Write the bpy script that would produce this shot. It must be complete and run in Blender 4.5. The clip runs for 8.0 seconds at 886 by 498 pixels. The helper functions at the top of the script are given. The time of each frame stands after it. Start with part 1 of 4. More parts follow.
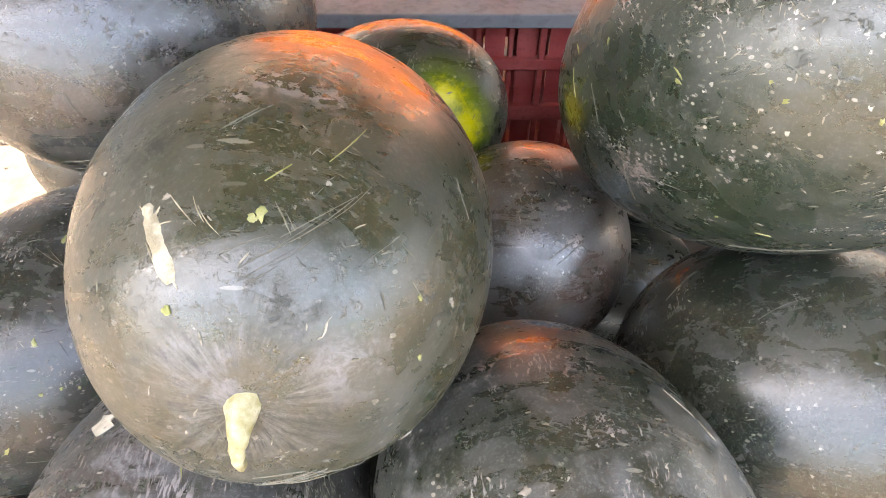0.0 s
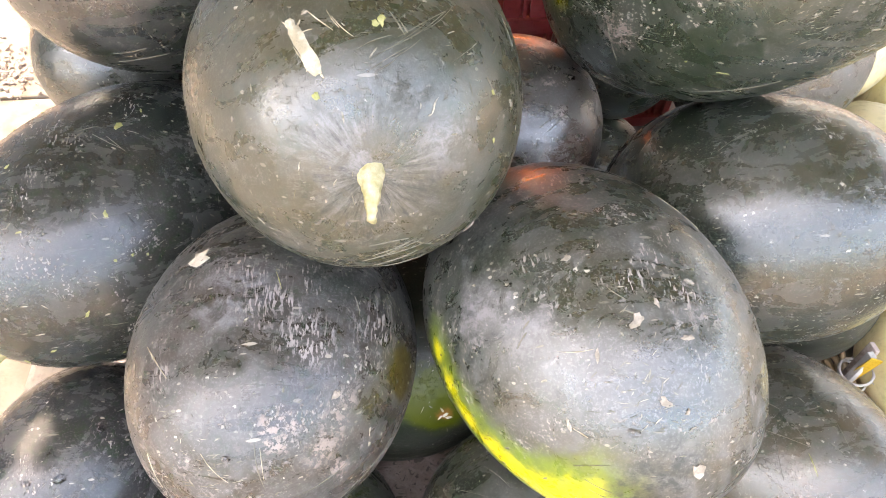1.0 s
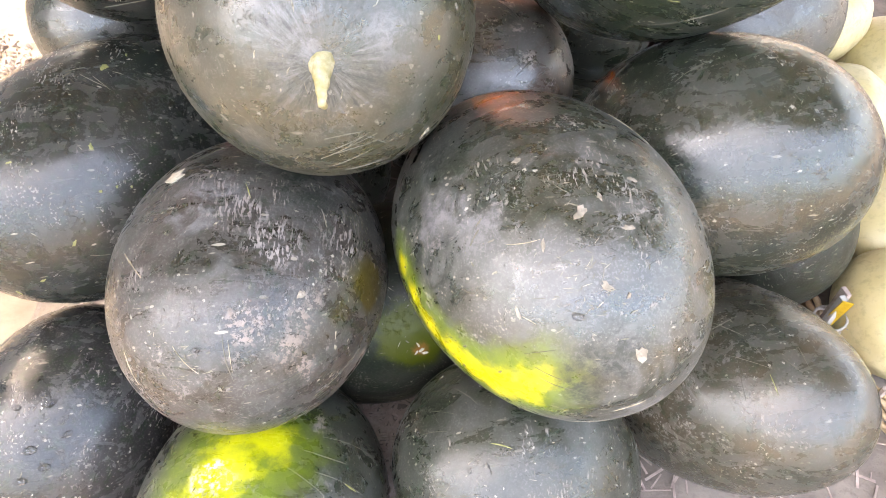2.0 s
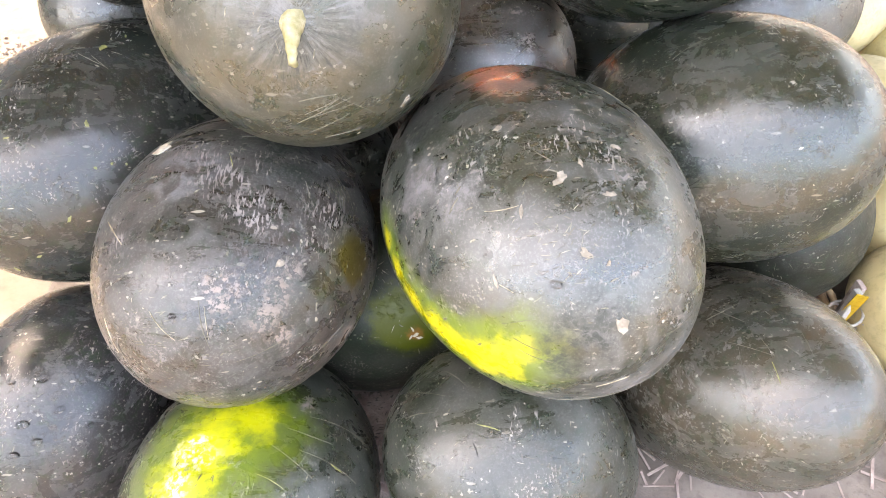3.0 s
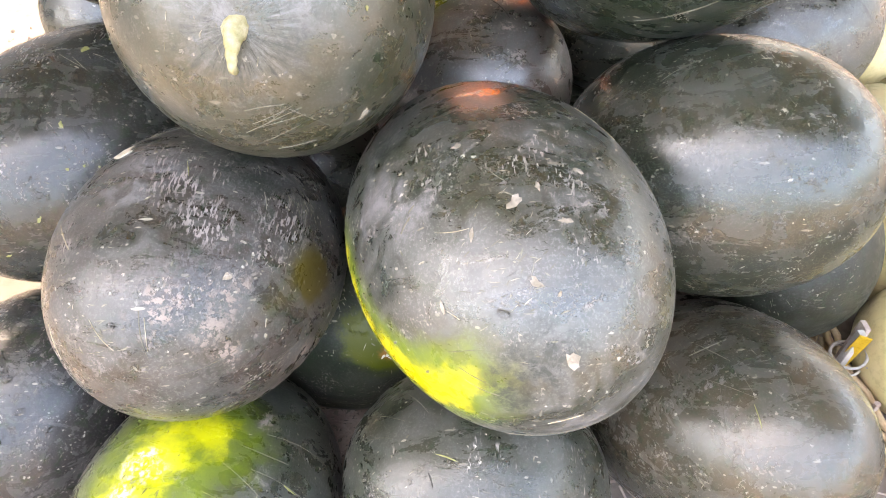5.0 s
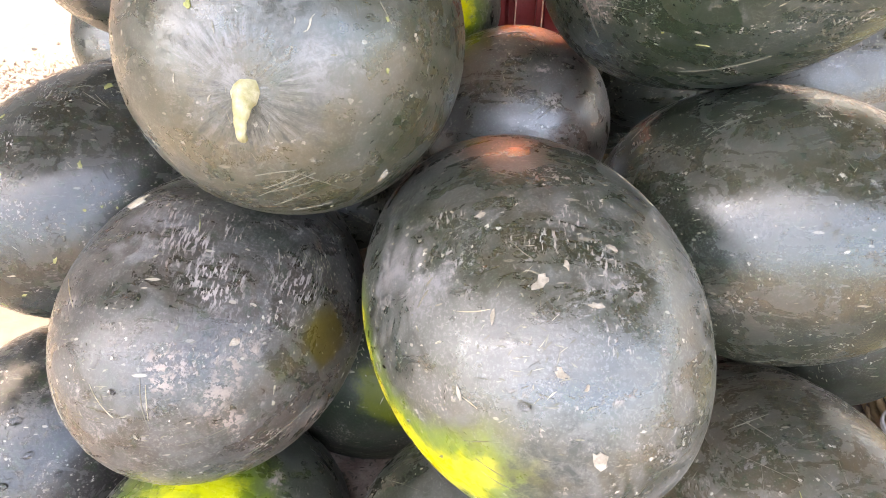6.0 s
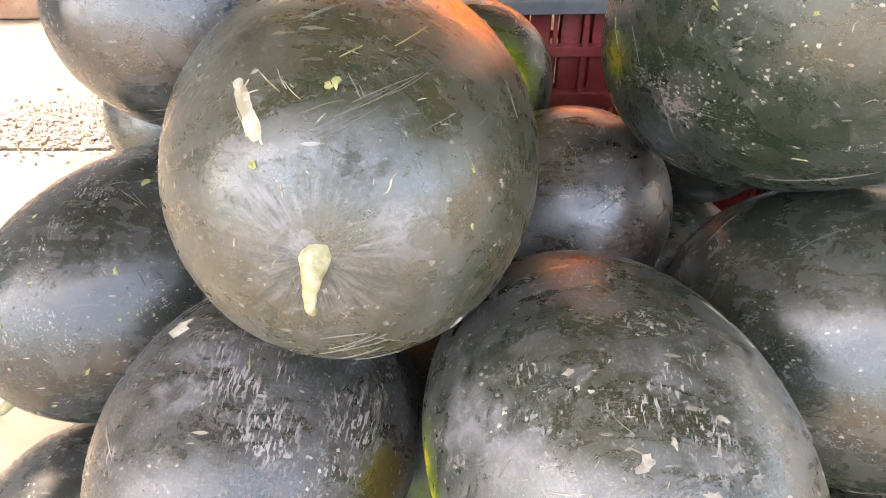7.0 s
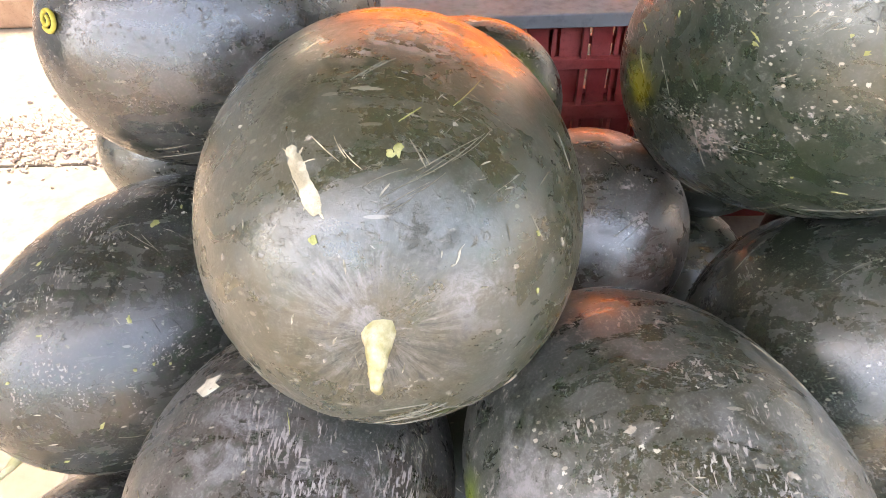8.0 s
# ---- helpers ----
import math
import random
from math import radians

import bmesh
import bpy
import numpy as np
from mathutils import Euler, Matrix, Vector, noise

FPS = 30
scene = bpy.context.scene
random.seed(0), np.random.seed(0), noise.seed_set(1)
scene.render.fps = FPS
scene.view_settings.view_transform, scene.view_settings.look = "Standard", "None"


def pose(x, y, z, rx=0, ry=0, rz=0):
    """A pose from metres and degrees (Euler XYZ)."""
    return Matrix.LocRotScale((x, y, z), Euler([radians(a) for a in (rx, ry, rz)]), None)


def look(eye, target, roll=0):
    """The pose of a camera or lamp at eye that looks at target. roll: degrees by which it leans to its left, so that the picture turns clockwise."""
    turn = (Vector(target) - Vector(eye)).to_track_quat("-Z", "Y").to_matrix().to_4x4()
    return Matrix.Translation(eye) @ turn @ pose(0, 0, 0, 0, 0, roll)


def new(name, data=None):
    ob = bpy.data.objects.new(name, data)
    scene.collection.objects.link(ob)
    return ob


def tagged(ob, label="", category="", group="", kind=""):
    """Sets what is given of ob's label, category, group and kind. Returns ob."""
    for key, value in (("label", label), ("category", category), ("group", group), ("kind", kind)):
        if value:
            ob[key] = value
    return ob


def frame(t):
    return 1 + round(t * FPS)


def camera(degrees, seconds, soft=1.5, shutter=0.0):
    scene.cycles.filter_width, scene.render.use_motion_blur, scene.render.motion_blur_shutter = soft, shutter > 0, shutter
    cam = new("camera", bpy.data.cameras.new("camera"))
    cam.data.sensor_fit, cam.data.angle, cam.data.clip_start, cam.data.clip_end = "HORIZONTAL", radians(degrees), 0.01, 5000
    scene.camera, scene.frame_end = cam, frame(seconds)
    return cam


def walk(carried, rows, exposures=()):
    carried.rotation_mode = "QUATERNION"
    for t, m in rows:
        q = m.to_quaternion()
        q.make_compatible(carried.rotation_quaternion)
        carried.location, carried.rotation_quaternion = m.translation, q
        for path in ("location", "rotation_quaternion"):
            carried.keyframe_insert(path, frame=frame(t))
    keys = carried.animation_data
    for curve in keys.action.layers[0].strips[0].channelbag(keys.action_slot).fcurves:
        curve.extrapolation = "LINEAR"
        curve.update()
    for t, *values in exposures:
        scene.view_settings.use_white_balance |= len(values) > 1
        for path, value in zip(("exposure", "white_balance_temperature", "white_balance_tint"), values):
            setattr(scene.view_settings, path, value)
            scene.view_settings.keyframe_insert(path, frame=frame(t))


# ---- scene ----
# ---- camera and its walk ----
cam = camera(68.2, 8.0, soft=0.8)
METRES, EYE, TILT, LEAN, TURN = 0.528, 0.7392, -46.0, 0.0, 0.0
ROWS = [
    (0.0, 0.0, 0.0, 0.0, 0.0, 0.0, -0.0),
    (0.2, -0.0163, 0.0054, 0.0162, -2.60, -4.30, 1.06),
    (0.5, -0.0705, -0.0585, -0.0522, -5.31, -6.26, 3.0),
    (0.7, -0.1103, -0.1031, -0.1018, -5.96, -5.55, 3.32),
    (1.0, -0.147, -0.1586, -0.1544, -6.04, -3.34, 3.8),
    (1.2, -0.1393, -0.1768, -0.1772, -6.68, -2.77, 4.57),
    (1.5, -0.1275, -0.2005, -0.2276, -6.17, -2.16, 4.37),
    (2.0, -0.097, -0.2156, -0.2903, -5.24, -2.27, 4.47),
    (2.2, -0.0768, -0.2138, -0.3157, -4.38, -1.51, 4.68),
    (3.5, -0.0317, -0.2062, -0.3524, -2.5, -0.84, 3.51),
    (4.0, -0.0097, -0.2036, -0.3572, -2.34, -0.48, 3.49),
    (5.3, 0.0580, -0.1576, -0.3294, 0.79, 0.44, 0.55),
    (5.5, 0.0584, -0.1479, -0.3159, 1.65, 0.53, 0.19),
    (6.0, 0.0649, -0.1195, -0.2708, 2.44, 1.08, -0.63),
    (6.2, 0.0577, -0.1029, -0.2451, 2.75, 1.41, -0.83),
    (6.5, 0.0354, -0.0833, -0.1933, 3.6, 2.12, -0.99),
    (7.0, -0.0071, -0.0517, -0.1305, 3.65, 2.56, -0.75),
    (7.2, -0.0159, -0.0410, -0.1121, 3.26, 2.60, -0.40),
    (7.5, -0.0395, -0.0156, -0.0827, 2.3, 2.1, 0.65),
    (7.8, -0.0657, -0.0186, -0.0720, 1.85, 1.99, 0.91),
    (8.0, -0.0822, -0.0323, -0.0694, 1.52, 2.14, 1.1),
]
EXPOSURE = 4.51
WHITE = (7750, 14)
walk(cam, [(t, pose(0, 0, EYE, TILT, LEAN, TURN) @ pose(METRES * x, METRES * y, METRES * z, 90 + pitch, roll, yaw)) for t, x, y, z, yaw, pitch, roll in ROWS],
     exposures=[(0.0, EXPOSURE, *WHITE), (0.2, EXPOSURE + 0.02, *WHITE), (0.5, EXPOSURE + 0.28, *WHITE), (1.2, EXPOSURE - 0.04, *WHITE), (6.5, EXPOSURE - 0.02, *WHITE), (7.2, EXPOSURE - 0.15, *WHITE), (8.0, EXPOSURE - 0.03, *WHITE)])

# ---- world and sun ----
world = bpy.data.worlds.new("sky")
scene.world = world
world.use_nodes = True
wt = world.node_tree
sky = wt.nodes.new("ShaderNodeTexSky")
sky.sky_type, sky.sun_disc = "NISHITA", False
sky.sun_elevation, sky.sun_rotation = radians(60), radians(-50)
sky.air_density, sky.dust_density = 1.0, 9.0
sky.ozone_density = 0.4
wt.links.new(sky.outputs[0], wt.nodes["Background"].inputs[0])
wt.nodes["Background"].inputs[1].default_value = 0.15
sun = new("sun", bpy.data.lights.new("sun", "SUN"))
sun.data.energy, sun.data.angle, sun.data.color = 0.5, radians(10), (1.0, 0.95, 0.88)
sun.matrix_world = look((-3.83, 3.21, 8.66), (0, 0, 0))


# ---- materials ----
def mat(name):
    m = bpy.data.materials.new(name)
    m.use_nodes = True
    nt = m.node_tree
    return m, nt, nt.nodes["Principled BSDF"]


def node(nt, kind, **values):
    n = nt.nodes.new(kind)
    for key, value in values.items():
        n.inputs[key.replace("_", " ")].default_value = value
    return n


def noise_of(nt, vec, scale, detail=4.0, rough=0.6, distortion=0.0):
    n = node(nt, "ShaderNodeTexNoise", Scale=scale, Detail=detail, Roughness=rough, Distortion=distortion)
    nt.links.new(vec, n.inputs["Vector"])
    return n.outputs["Fac"]


def ramp(nt, fac, lo, hi, out_lo=0.0, out_hi=1.0, smooth=True):
    n = node(nt, "ShaderNodeMapRange", From_Min=lo, From_Max=hi, To_Min=out_lo, To_Max=out_hi)
    n.interpolation_type = "SMOOTHSTEP" if smooth else "LINEAR"
    nt.links.new(fac, n.inputs["Value"])
    return n.outputs["Result"]


def mix(nt, fac, a, b):
    n = nt.nodes.new("ShaderNodeMix")
    n.data_type = "RGBA"
    for value, socket in ((fac, n.inputs[0]), (a, n.inputs[6]), (b, n.inputs[7])):
        if isinstance(value, (tuple, float, int)):
            socket.default_value = (*value, 1) if isinstance(value, tuple) else value
        else:
            nt.links.new(value, socket)
    return n.outputs[2]


def arith(nt, op, a, b=0.0):
    n = nt.nodes.new("ShaderNodeMath")
    n.operation = op
    for value, socket in ((a, n.inputs[0]), (b, n.inputs[1])):
        if isinstance(value, (float, int)):
            socket.default_value = value
        else:
            nt.links.new(value, socket)
    return n.outputs[0]


def bump(nt, bsdf, height, strength, distance):
    n = node(nt, "ShaderNodeBump", Strength=strength, Distance=distance)
    nt.links.new(height, n.inputs["Height"])
    nt.links.new(n.outputs[0], bsdf.inputs["Normal"])


def coords(nt, shift=(0, 0, 0), scale=(1, 1, 1), turn=(0, 0, 0)):
    c = nt.nodes.new("ShaderNodeTexCoord")
    m = nt.nodes.new("ShaderNodeMapping")
    m.inputs["Location"].default_value, m.inputs["Scale"].default_value, m.inputs["Rotation"].default_value = shift, scale, turn
    nt.links.new(c.outputs["Object"], m.inputs[0])
    return m.outputs[0]


def plain(name, a, b, scale, rough=0.6, relief=0.3, size=0.002, metal=0.0, fine=8.0):
    """Two tones blended by noise at two scales, with relief."""
    m, nt, bsdf = mat(name)
    v = coords(nt)
    n1, n2 = noise_of(nt, v, scale), noise_of(nt, v, scale * fine)
    col = mix(nt, ramp(nt, n1, 0.35, 0.68), a, b)
    col = mix(nt, ramp(nt, n2, 0.45, 0.75, 0, 0.5), col, tuple(0.55 * c for c in a))
    nt.links.new(col, bsdf.inputs["Base Color"])
    nt.links.new(ramp(nt, n2, 0.3, 0.7, rough - 0.1, rough + 0.12), bsdf.inputs["Roughness"])
    bsdf.inputs["Metallic"].default_value = metal
    bump(nt, bsdf, n2, relief, size)
    return m


CREAM = (0.60, 0.56, 0.42)
YELLOW, LIME, OLIVE_REFLECTION, CRUST = (0.50, 0.46, 0.006), (0.115, 0.17, 0.006), (0.05, 0.037, 0.008), (0.215, 0.178, 0.155)
BLOOM, DARK_GREEN, SPROUT, HATCH = (0.155, 0.152, 0.155), (0.008, 0.013, 0.008), (0.43, 0.45, 0.008), (0.25, 0.225, 0.21)


def warped(nt, vec, scale, amount):
    """Coordinates pushed about by noise, for ragged edges."""
    n = node(nt, "ShaderNodeTexNoise", Scale=scale, Detail=3.0, Roughness=0.6)
    nt.links.new(vec, n.inputs["Vector"])
    away = nt.nodes.new("ShaderNodeVectorMath")
    away.operation = "MULTIPLY_ADD"
    nt.links.new(n.outputs["Color"], away.inputs[0])
    away.inputs[1].default_value = (amount, amount, amount)
    nt.links.new(vec, away.inputs[2])
    return away.outputs[0]


def chips(nt, vec, scale, size, power):
    """Separate ragged bits of uneven size, one in a cell, most of them tiny."""
    n = node(nt, "ShaderNodeTexVoronoi", Scale=scale)
    nt.links.new(vec, n.inputs["Vector"])
    pick = nt.nodes.new("ShaderNodeSeparateColor")
    nt.links.new(n.outputs["Color"], pick.inputs[0])
    limit = arith(nt, "MULTIPLY", arith(nt, "POWER", pick.outputs[0], power), size)
    return ramp(nt, arith(nt, "SUBTRACT", n.outputs["Distance"], limit), 0.0, -0.06), pick.outputs[1]


def rind(name, seed, dust=0.5, spots=(), tint=(0.016, 0.022, 0.013), flecked=0.4, axis=(0, 1, 0), gloss=0.24, burst=None, ior=1.8):
    """Dark green rind with bloom, bare patches, dry chips and scuffs. spots: (x, y, z, radius, edge, colour) from the fruit's middle."""
    m, nt, bsdf = mat(name)
    off = (seed * 1.7, seed * 0.9, -seed * 2.3)
    v = coords(nt, off)
    raw = coords(nt)
    turn = tuple(Vector(axis).to_track_quat("X", "Z").to_euler())
    big, mid = noise_of(nt, v, 9.0, 3.0), noise_of(nt, v, 27.0, 8.0, 0.68, 0.9)
    fine = noise_of(nt, v, 120.0, 6.0, 0.7, 0.5)
    col = mix(nt, ramp(nt, big, 0.35, 0.65), tint, (tint[0] * 2.3, tint[1] * 1.7, tint[2] * 1.7))
    col = mix(nt, ramp(nt, fine, 0.50, 0.62, 0, 0.55), col, (0.010, 0.026, 0.009))
    torn = noise_of(nt, warped(nt, v, 90.0, 0.006), 46.0, 7.0, 0.74, 0.8)
    # waxy bloom wiped about in smudges
    wipe = noise_of(nt, coords(nt, off, (14, 48, 48), turn), 1.0, 7.0, 0.66, 0.8)
    film = arith(nt, "MULTIPLY", ramp(nt, mid, 0.40, 0.62), ramp(nt, wipe, 0.34, 0.60, 0.2, 1.0))
    film = arith(nt, "MULTIPLY", film, ramp(nt, fine, 0.30, 0.55, 0.45, 1.0))
    col = mix(nt, arith(nt, "MULTIPLY", film, 0.10 + 0.85 * dust), col, (0.102, 0.104, 0.101))
    # frosty grain in the bloom
    grit = noise_of(nt, v, 520.0, 4.0, 0.7)
    frost = arith(nt, "MULTIPLY", ramp(nt, grit, 0.52, 0.60), ramp(nt, torn, 0.34, 0.62, 0.2, 0.9))
    col = mix(nt, arith(nt, "MULTIPLY", frost, 0.05 + 0.75 * dust), col, (0.165, 0.164, 0.157))
    # patches rubbed bare, with torn edges
    zone = ramp(nt, noise_of(nt, v, 12.0, 4.0, 0.6, 0.4), 0.44, 0.60)
    bare = arith(nt, "MULTIPLY", ramp(nt, torn, 0.50, 0.60), zone)
    col = mix(nt, arith(nt, "MULTIPLY", bare, 0.06 + 0.72 * dust), col, DARK_GREEN)
    # dry crumbly scuffing, brownish grey
    field = ramp(nt, noise_of(nt, v, 17.0, 5.0, 0.7, 0.8), 0.52, 0.63)
    crumb = noise_of(nt, v, 165.0, 6.0, 0.76, 0.4)
    scuff = arith(nt, "MULTIPLY", ramp(nt, crumb, 0.545, 0.585), field)
    col = mix(nt, arith(nt, "MULTIPLY", scuff, max(0.0, 1.25 * dust - 0.15)), col, (0.25, 0.225, 0.21))
    # fields of short rubbed strokes, all one way
    stroke = noise_of(nt, warped(nt, coords(nt, off, (480, 95, 480), turn), 0.4, 0.8), 1.0, 3.0, 0.6)
    rubbed = arith(nt, "MULTIPLY", ramp(nt, stroke, 0.57, 0.62), ramp(nt, noise_of(nt, v, 18.0, 4.0, 0.65, 0.5), 0.55, 0.62))
    col = mix(nt, arith(nt, "MULTIPLY", rubbed, max(0.0, 1.7 * flecked - 0.25)), col, (0.36, 0.32, 0.29))
    # chips of dried skin and soil, from crumbs to flakes
    ragged = warped(nt, v, 560.0, 0.0042)
    for size_at, scale, size, power in ((0, 360.0, 0.55, 7.0), (1, 190.0, 0.30, 12.0)):
        bits, tone = chips(nt, ragged, scale, size, power)
        where = ramp(nt, noise_of(nt, v, 16.0 + 9 * size_at, 5.0, 0.65, 0.6), 0.50, 0.60, 0.04, 1.0)
        bits = arith(nt, "MULTIPLY", bits, where)
        shade = mix(nt, tone, (0.10, 0.10, 0.082), (0.48, 0.455, 0.39))
        col = mix(nt, arith(nt, "MULTIPLY", bits, min(1.0, 0.35 + 1.1 * flecked)), col, shade)
    # short streaks of dried sap
    for k in range(2):
        way = (0.4 + seed + k * 1.4, 0.7 * seed, 1.3 * k + seed * 0.6)
        bits, tone = chips(nt, warped(nt, coords(nt, off, (55, 260, 260), way), 1.5, 0.35), 1.0, 0.34, 10.0)
        col = mix(nt, arith(nt, "MULTIPLY", bits, min(1.0, 0.2 + flecked)), col, mix(nt, tone, (0.10, 0.095, 0.075), (0.40, 0.37, 0.30)))
    dry = 0.0
    if burst:
        # rays of light and dark round the stalk
        away = nt.nodes.new("ShaderNodeVectorMath")
        away.operation = "SUBTRACT"
        nt.links.new(raw, away.inputs[0])
        away.inputs[1].default_value = burst[:3]
        unit, far = nt.nodes.new("ShaderNodeVectorMath"), nt.nodes.new("ShaderNodeVectorMath")
        unit.operation, far.operation = "NORMALIZE", "LENGTH"
        nt.links.new(away.outputs[0], unit.inputs[0])
        nt.links.new(away.outputs[0], far.inputs[0])
        near = arith(nt, "MULTIPLY", ramp(nt, far.outputs["Value"], burst[3], burst[3] * 0.35), ramp(nt, torn, 0.36, 0.58))
        rays = noise_of(nt, unit.outputs[0], 8.0, 6.0, 0.75)
        col = mix(nt, arith(nt, "MULTIPLY", near, ramp(nt, rays, 0.50, 0.62, 0, 0.6)), col, (0.13, 0.124, 0.127))
        col = mix(nt, arith(nt, "MULTIPLY", near, ramp(nt, rays, 0.48, 0.38, 0, 0.85)), col, (0.008, 0.010, 0.008))
        dry = arith(nt, "MULTIPLY", near, ramp(nt, rays, 0.56, 0.40))
    wobble = noise_of(nt, v, 60.0, 6.0, 0.75)
    broken = ramp(nt, noise_of(nt, v, 190.0, 6.0, 0.75), 0.50, 0.535)
    smudged = ramp(nt, torn, 0.40, 0.56)
    hatched = ramp(nt, stroke, 0.52, 0.58)
    over = []
    for x, y, z, radius, edge, colour in spots:
        d = nt.nodes.new("ShaderNodeVectorMath")
        d.operation = "DISTANCE"
        nt.links.new(raw, d.inputs[0])
        d.inputs[1].default_value = (x, y, z)
        dist = arith(nt, "ADD", d.outputs["Value"], ramp(nt, wobble, 0.2, 0.8, -0.5 * edge, 0.5 * edge))
        fac = ramp(nt, dist, radius + edge / 2, max(radius - edge / 2, 0.0))
        if colour in (CRUST, CREAM):
            fac = arith(nt, "MULTIPLY", fac, broken)
        if colour in (BLOOM, DARK_GREEN):
            fac = arith(nt, "MULTIPLY", fac, arith(nt, "MULTIPLY", smudged, ramp(nt, crumb, 0.40, 0.58, 0.35, 0.9)))
        if colour == HATCH:
            fac = arith(nt, "MULTIPLY", fac, hatched)
        if colour in (CRUST, BLOOM, HATCH, DARK_GREEN):
            dry = arith(nt, "MAXIMUM", fac, dry)
        if colour in (YELLOW, SPROUT):
            col = mix(nt, ramp(nt, dist, radius + edge * 2.0, max(radius - edge / 3, 0.0), 0, 0.8), col, LIME)
        over.append((fac, colour))
    for fac, colour in over:
        col = mix(nt, fac, col, colour)
    nt.links.new(col, bsdf.inputs["Base Color"])
    sheen = arith(nt, "ADD", ramp(nt, wipe, 0.30, 0.66, gloss * 0.75, gloss * 0.95 + 0.10), arith(nt, "MULTIPLY", film, 0.10 + 0.26 * dust))
    sheen = arith(nt, "ADD", sheen, arith(nt, "MULTIPLY", arith(nt, "MAXIMUM", scuff, rubbed), 0.3 * min(1.0, dust + flecked)))
    nt.links.new(arith(nt, "ADD", sheen, arith(nt, "MULTIPLY", dry, 0.35)), bsdf.inputs["Roughness"])
    bsdf.inputs["IOR"].default_value = ior
    # shallow dents that bend the reflections, under the fine relief
    dents = node(nt, "ShaderNodeBump", Strength=1.0, Distance=0.0040)
    nt.links.new(noise_of(nt, v, 15.0, 2.0, 0.4), dents.inputs["Height"])
    bump(nt, bsdf, arith(nt, "ADD", arith(nt, "ADD", arith(nt, "MULTIPLY", fine, 0.5), arith(nt, "MULTIPLY", crumb, 0.4)), arith(nt, "ADD", scuff, rubbed)), 0.45, 0.0010)
    skin = bsdf.inputs["Normal"].links[0].from_node
    nt.links.new(dents.outputs[0], skin.inputs["Normal"])
    return m


MAT = {
    "curl": plain("yellow_stem", (0.34, 0.28, 0.03), (0.44, 0.36, 0.06), 90, 0.6, 0.5, 0.001),
    "stem": plain("dry_stem", (0.26, 0.24, 0.10), (0.46, 0.42, 0.28), 130, 0.65, 0.5, 0.001),
    "dark": plain("black_nick", (0.008, 0.009, 0.007), (0.014, 0.014, 0.011), 90, 0.5),
    "petal": plain("green_petals", (0.20, 0.21, 0.06), (0.34, 0.33, 0.15), 120, 0.6),
    "leaf": plain("dry_leaf", (0.46, 0.42, 0.33), (0.62, 0.58, 0.48), 120, 0.7, 0.4, 0.001),
    "scar": plain("dry_scar", (0.27, 0.235, 0.155), (0.50, 0.455, 0.34), 150, 0.8, 0.6, 0.001),
    "scab": plain("dry_scab", (0.21, 0.185, 0.145), (0.36, 0.325, 0.27), 150, 0.8, 0.6, 0.001),
    "musk": plain("muskmelon_skin", (0.52, 0.44, 0.22), (0.60, 0.53, 0.32), 14, 0.42, 0.15, 0.001),
    "cane": plain("split_cane", (0.36, 0.26, 0.15), (0.50, 0.40, 0.26), 40, 0.6, 0.5, 0.001),
    "dark_cane": plain("weathered_cane", (0.20, 0.15, 0.12), (0.42, 0.36, 0.32), 60, 0.7, 0.5, 0.001),
    "twine": plain("white_twine", (0.34, 0.33, 0.31), (0.42, 0.41, 0.39), 80, 0.8),
    "label": plain("yellow_card", (0.50, 0.31, 0.015), (0.55, 0.37, 0.03), 30, 0.5),
    "crate": plain("red_plastic", (0.25, 0.030, 0.030), (0.33, 0.075, 0.07), 18, 0.5, 0.2, 0.001),
    "board": plain("grey_painted_board", (0.13, 0.14, 0.15), (0.17, 0.18, 0.19), 9, 0.5, 0.25, 0.001),
    "floor": plain("dusty_concrete", (0.13, 0.11, 0.095), (0.20, 0.175, 0.15), 12, 0.85, 0.6, 0.003),
    "straw": plain("straw_litter", (0.25, 0.195, 0.175), (0.40, 0.34, 0.30), 40, 0.85),
    "dirt": plain("brown_road", (0.075, 0.06, 0.047), (0.11, 0.09, 0.072), 2.2, 0.95, 0.6, 0.004, fine=12.0),
    "road": plain("pale_road", (0.078, 0.066, 0.053), (0.108, 0.094, 0.079), 2.2, 0.9, 0.6, 0.004, fine=12.0),
    "stone": plain("rubble", (0.21, 0.17, 0.15), (0.30, 0.26, 0.235), 9, 0.9, 0.6, 0.004),
    "timber": plain("brown_timber", (0.26, 0.15, 0.09), (0.36, 0.24, 0.15), 8, 0.8, 0.5, 0.003),
    "cloth": plain("khaki_canvas", (0.20, 0.19, 0.12), (0.26, 0.24, 0.16), 3, 0.9, 0.3, 0.002),
    "back_wall": plain("grey_wall", (0.17, 0.165, 0.155), (0.24, 0.235, 0.225), 1.5, 0.9, 0.4, 0.004),
}
# pale scratches and flecks, each of its own strength
chip, cnt, cb = mat("dry_chips")
isle = cnt.nodes.new("ShaderNodeNewGeometry").outputs["Random Per Island"]
pale = mix(cnt, ramp(cnt, isle, 0.1, 1.0, smooth=False), (0.06, 0.058, 0.042), (0.34, 0.315, 0.25))
cnt.links.new(mix(cnt, ramp(cnt, noise_of(cnt, coords(cnt), 260.0), 0.4, 0.65), pale, (0.10, 0.10, 0.07)), cb.inputs["Base Color"])
cb.inputs["Roughness"].default_value = 0.7
MAT["chip"] = chip
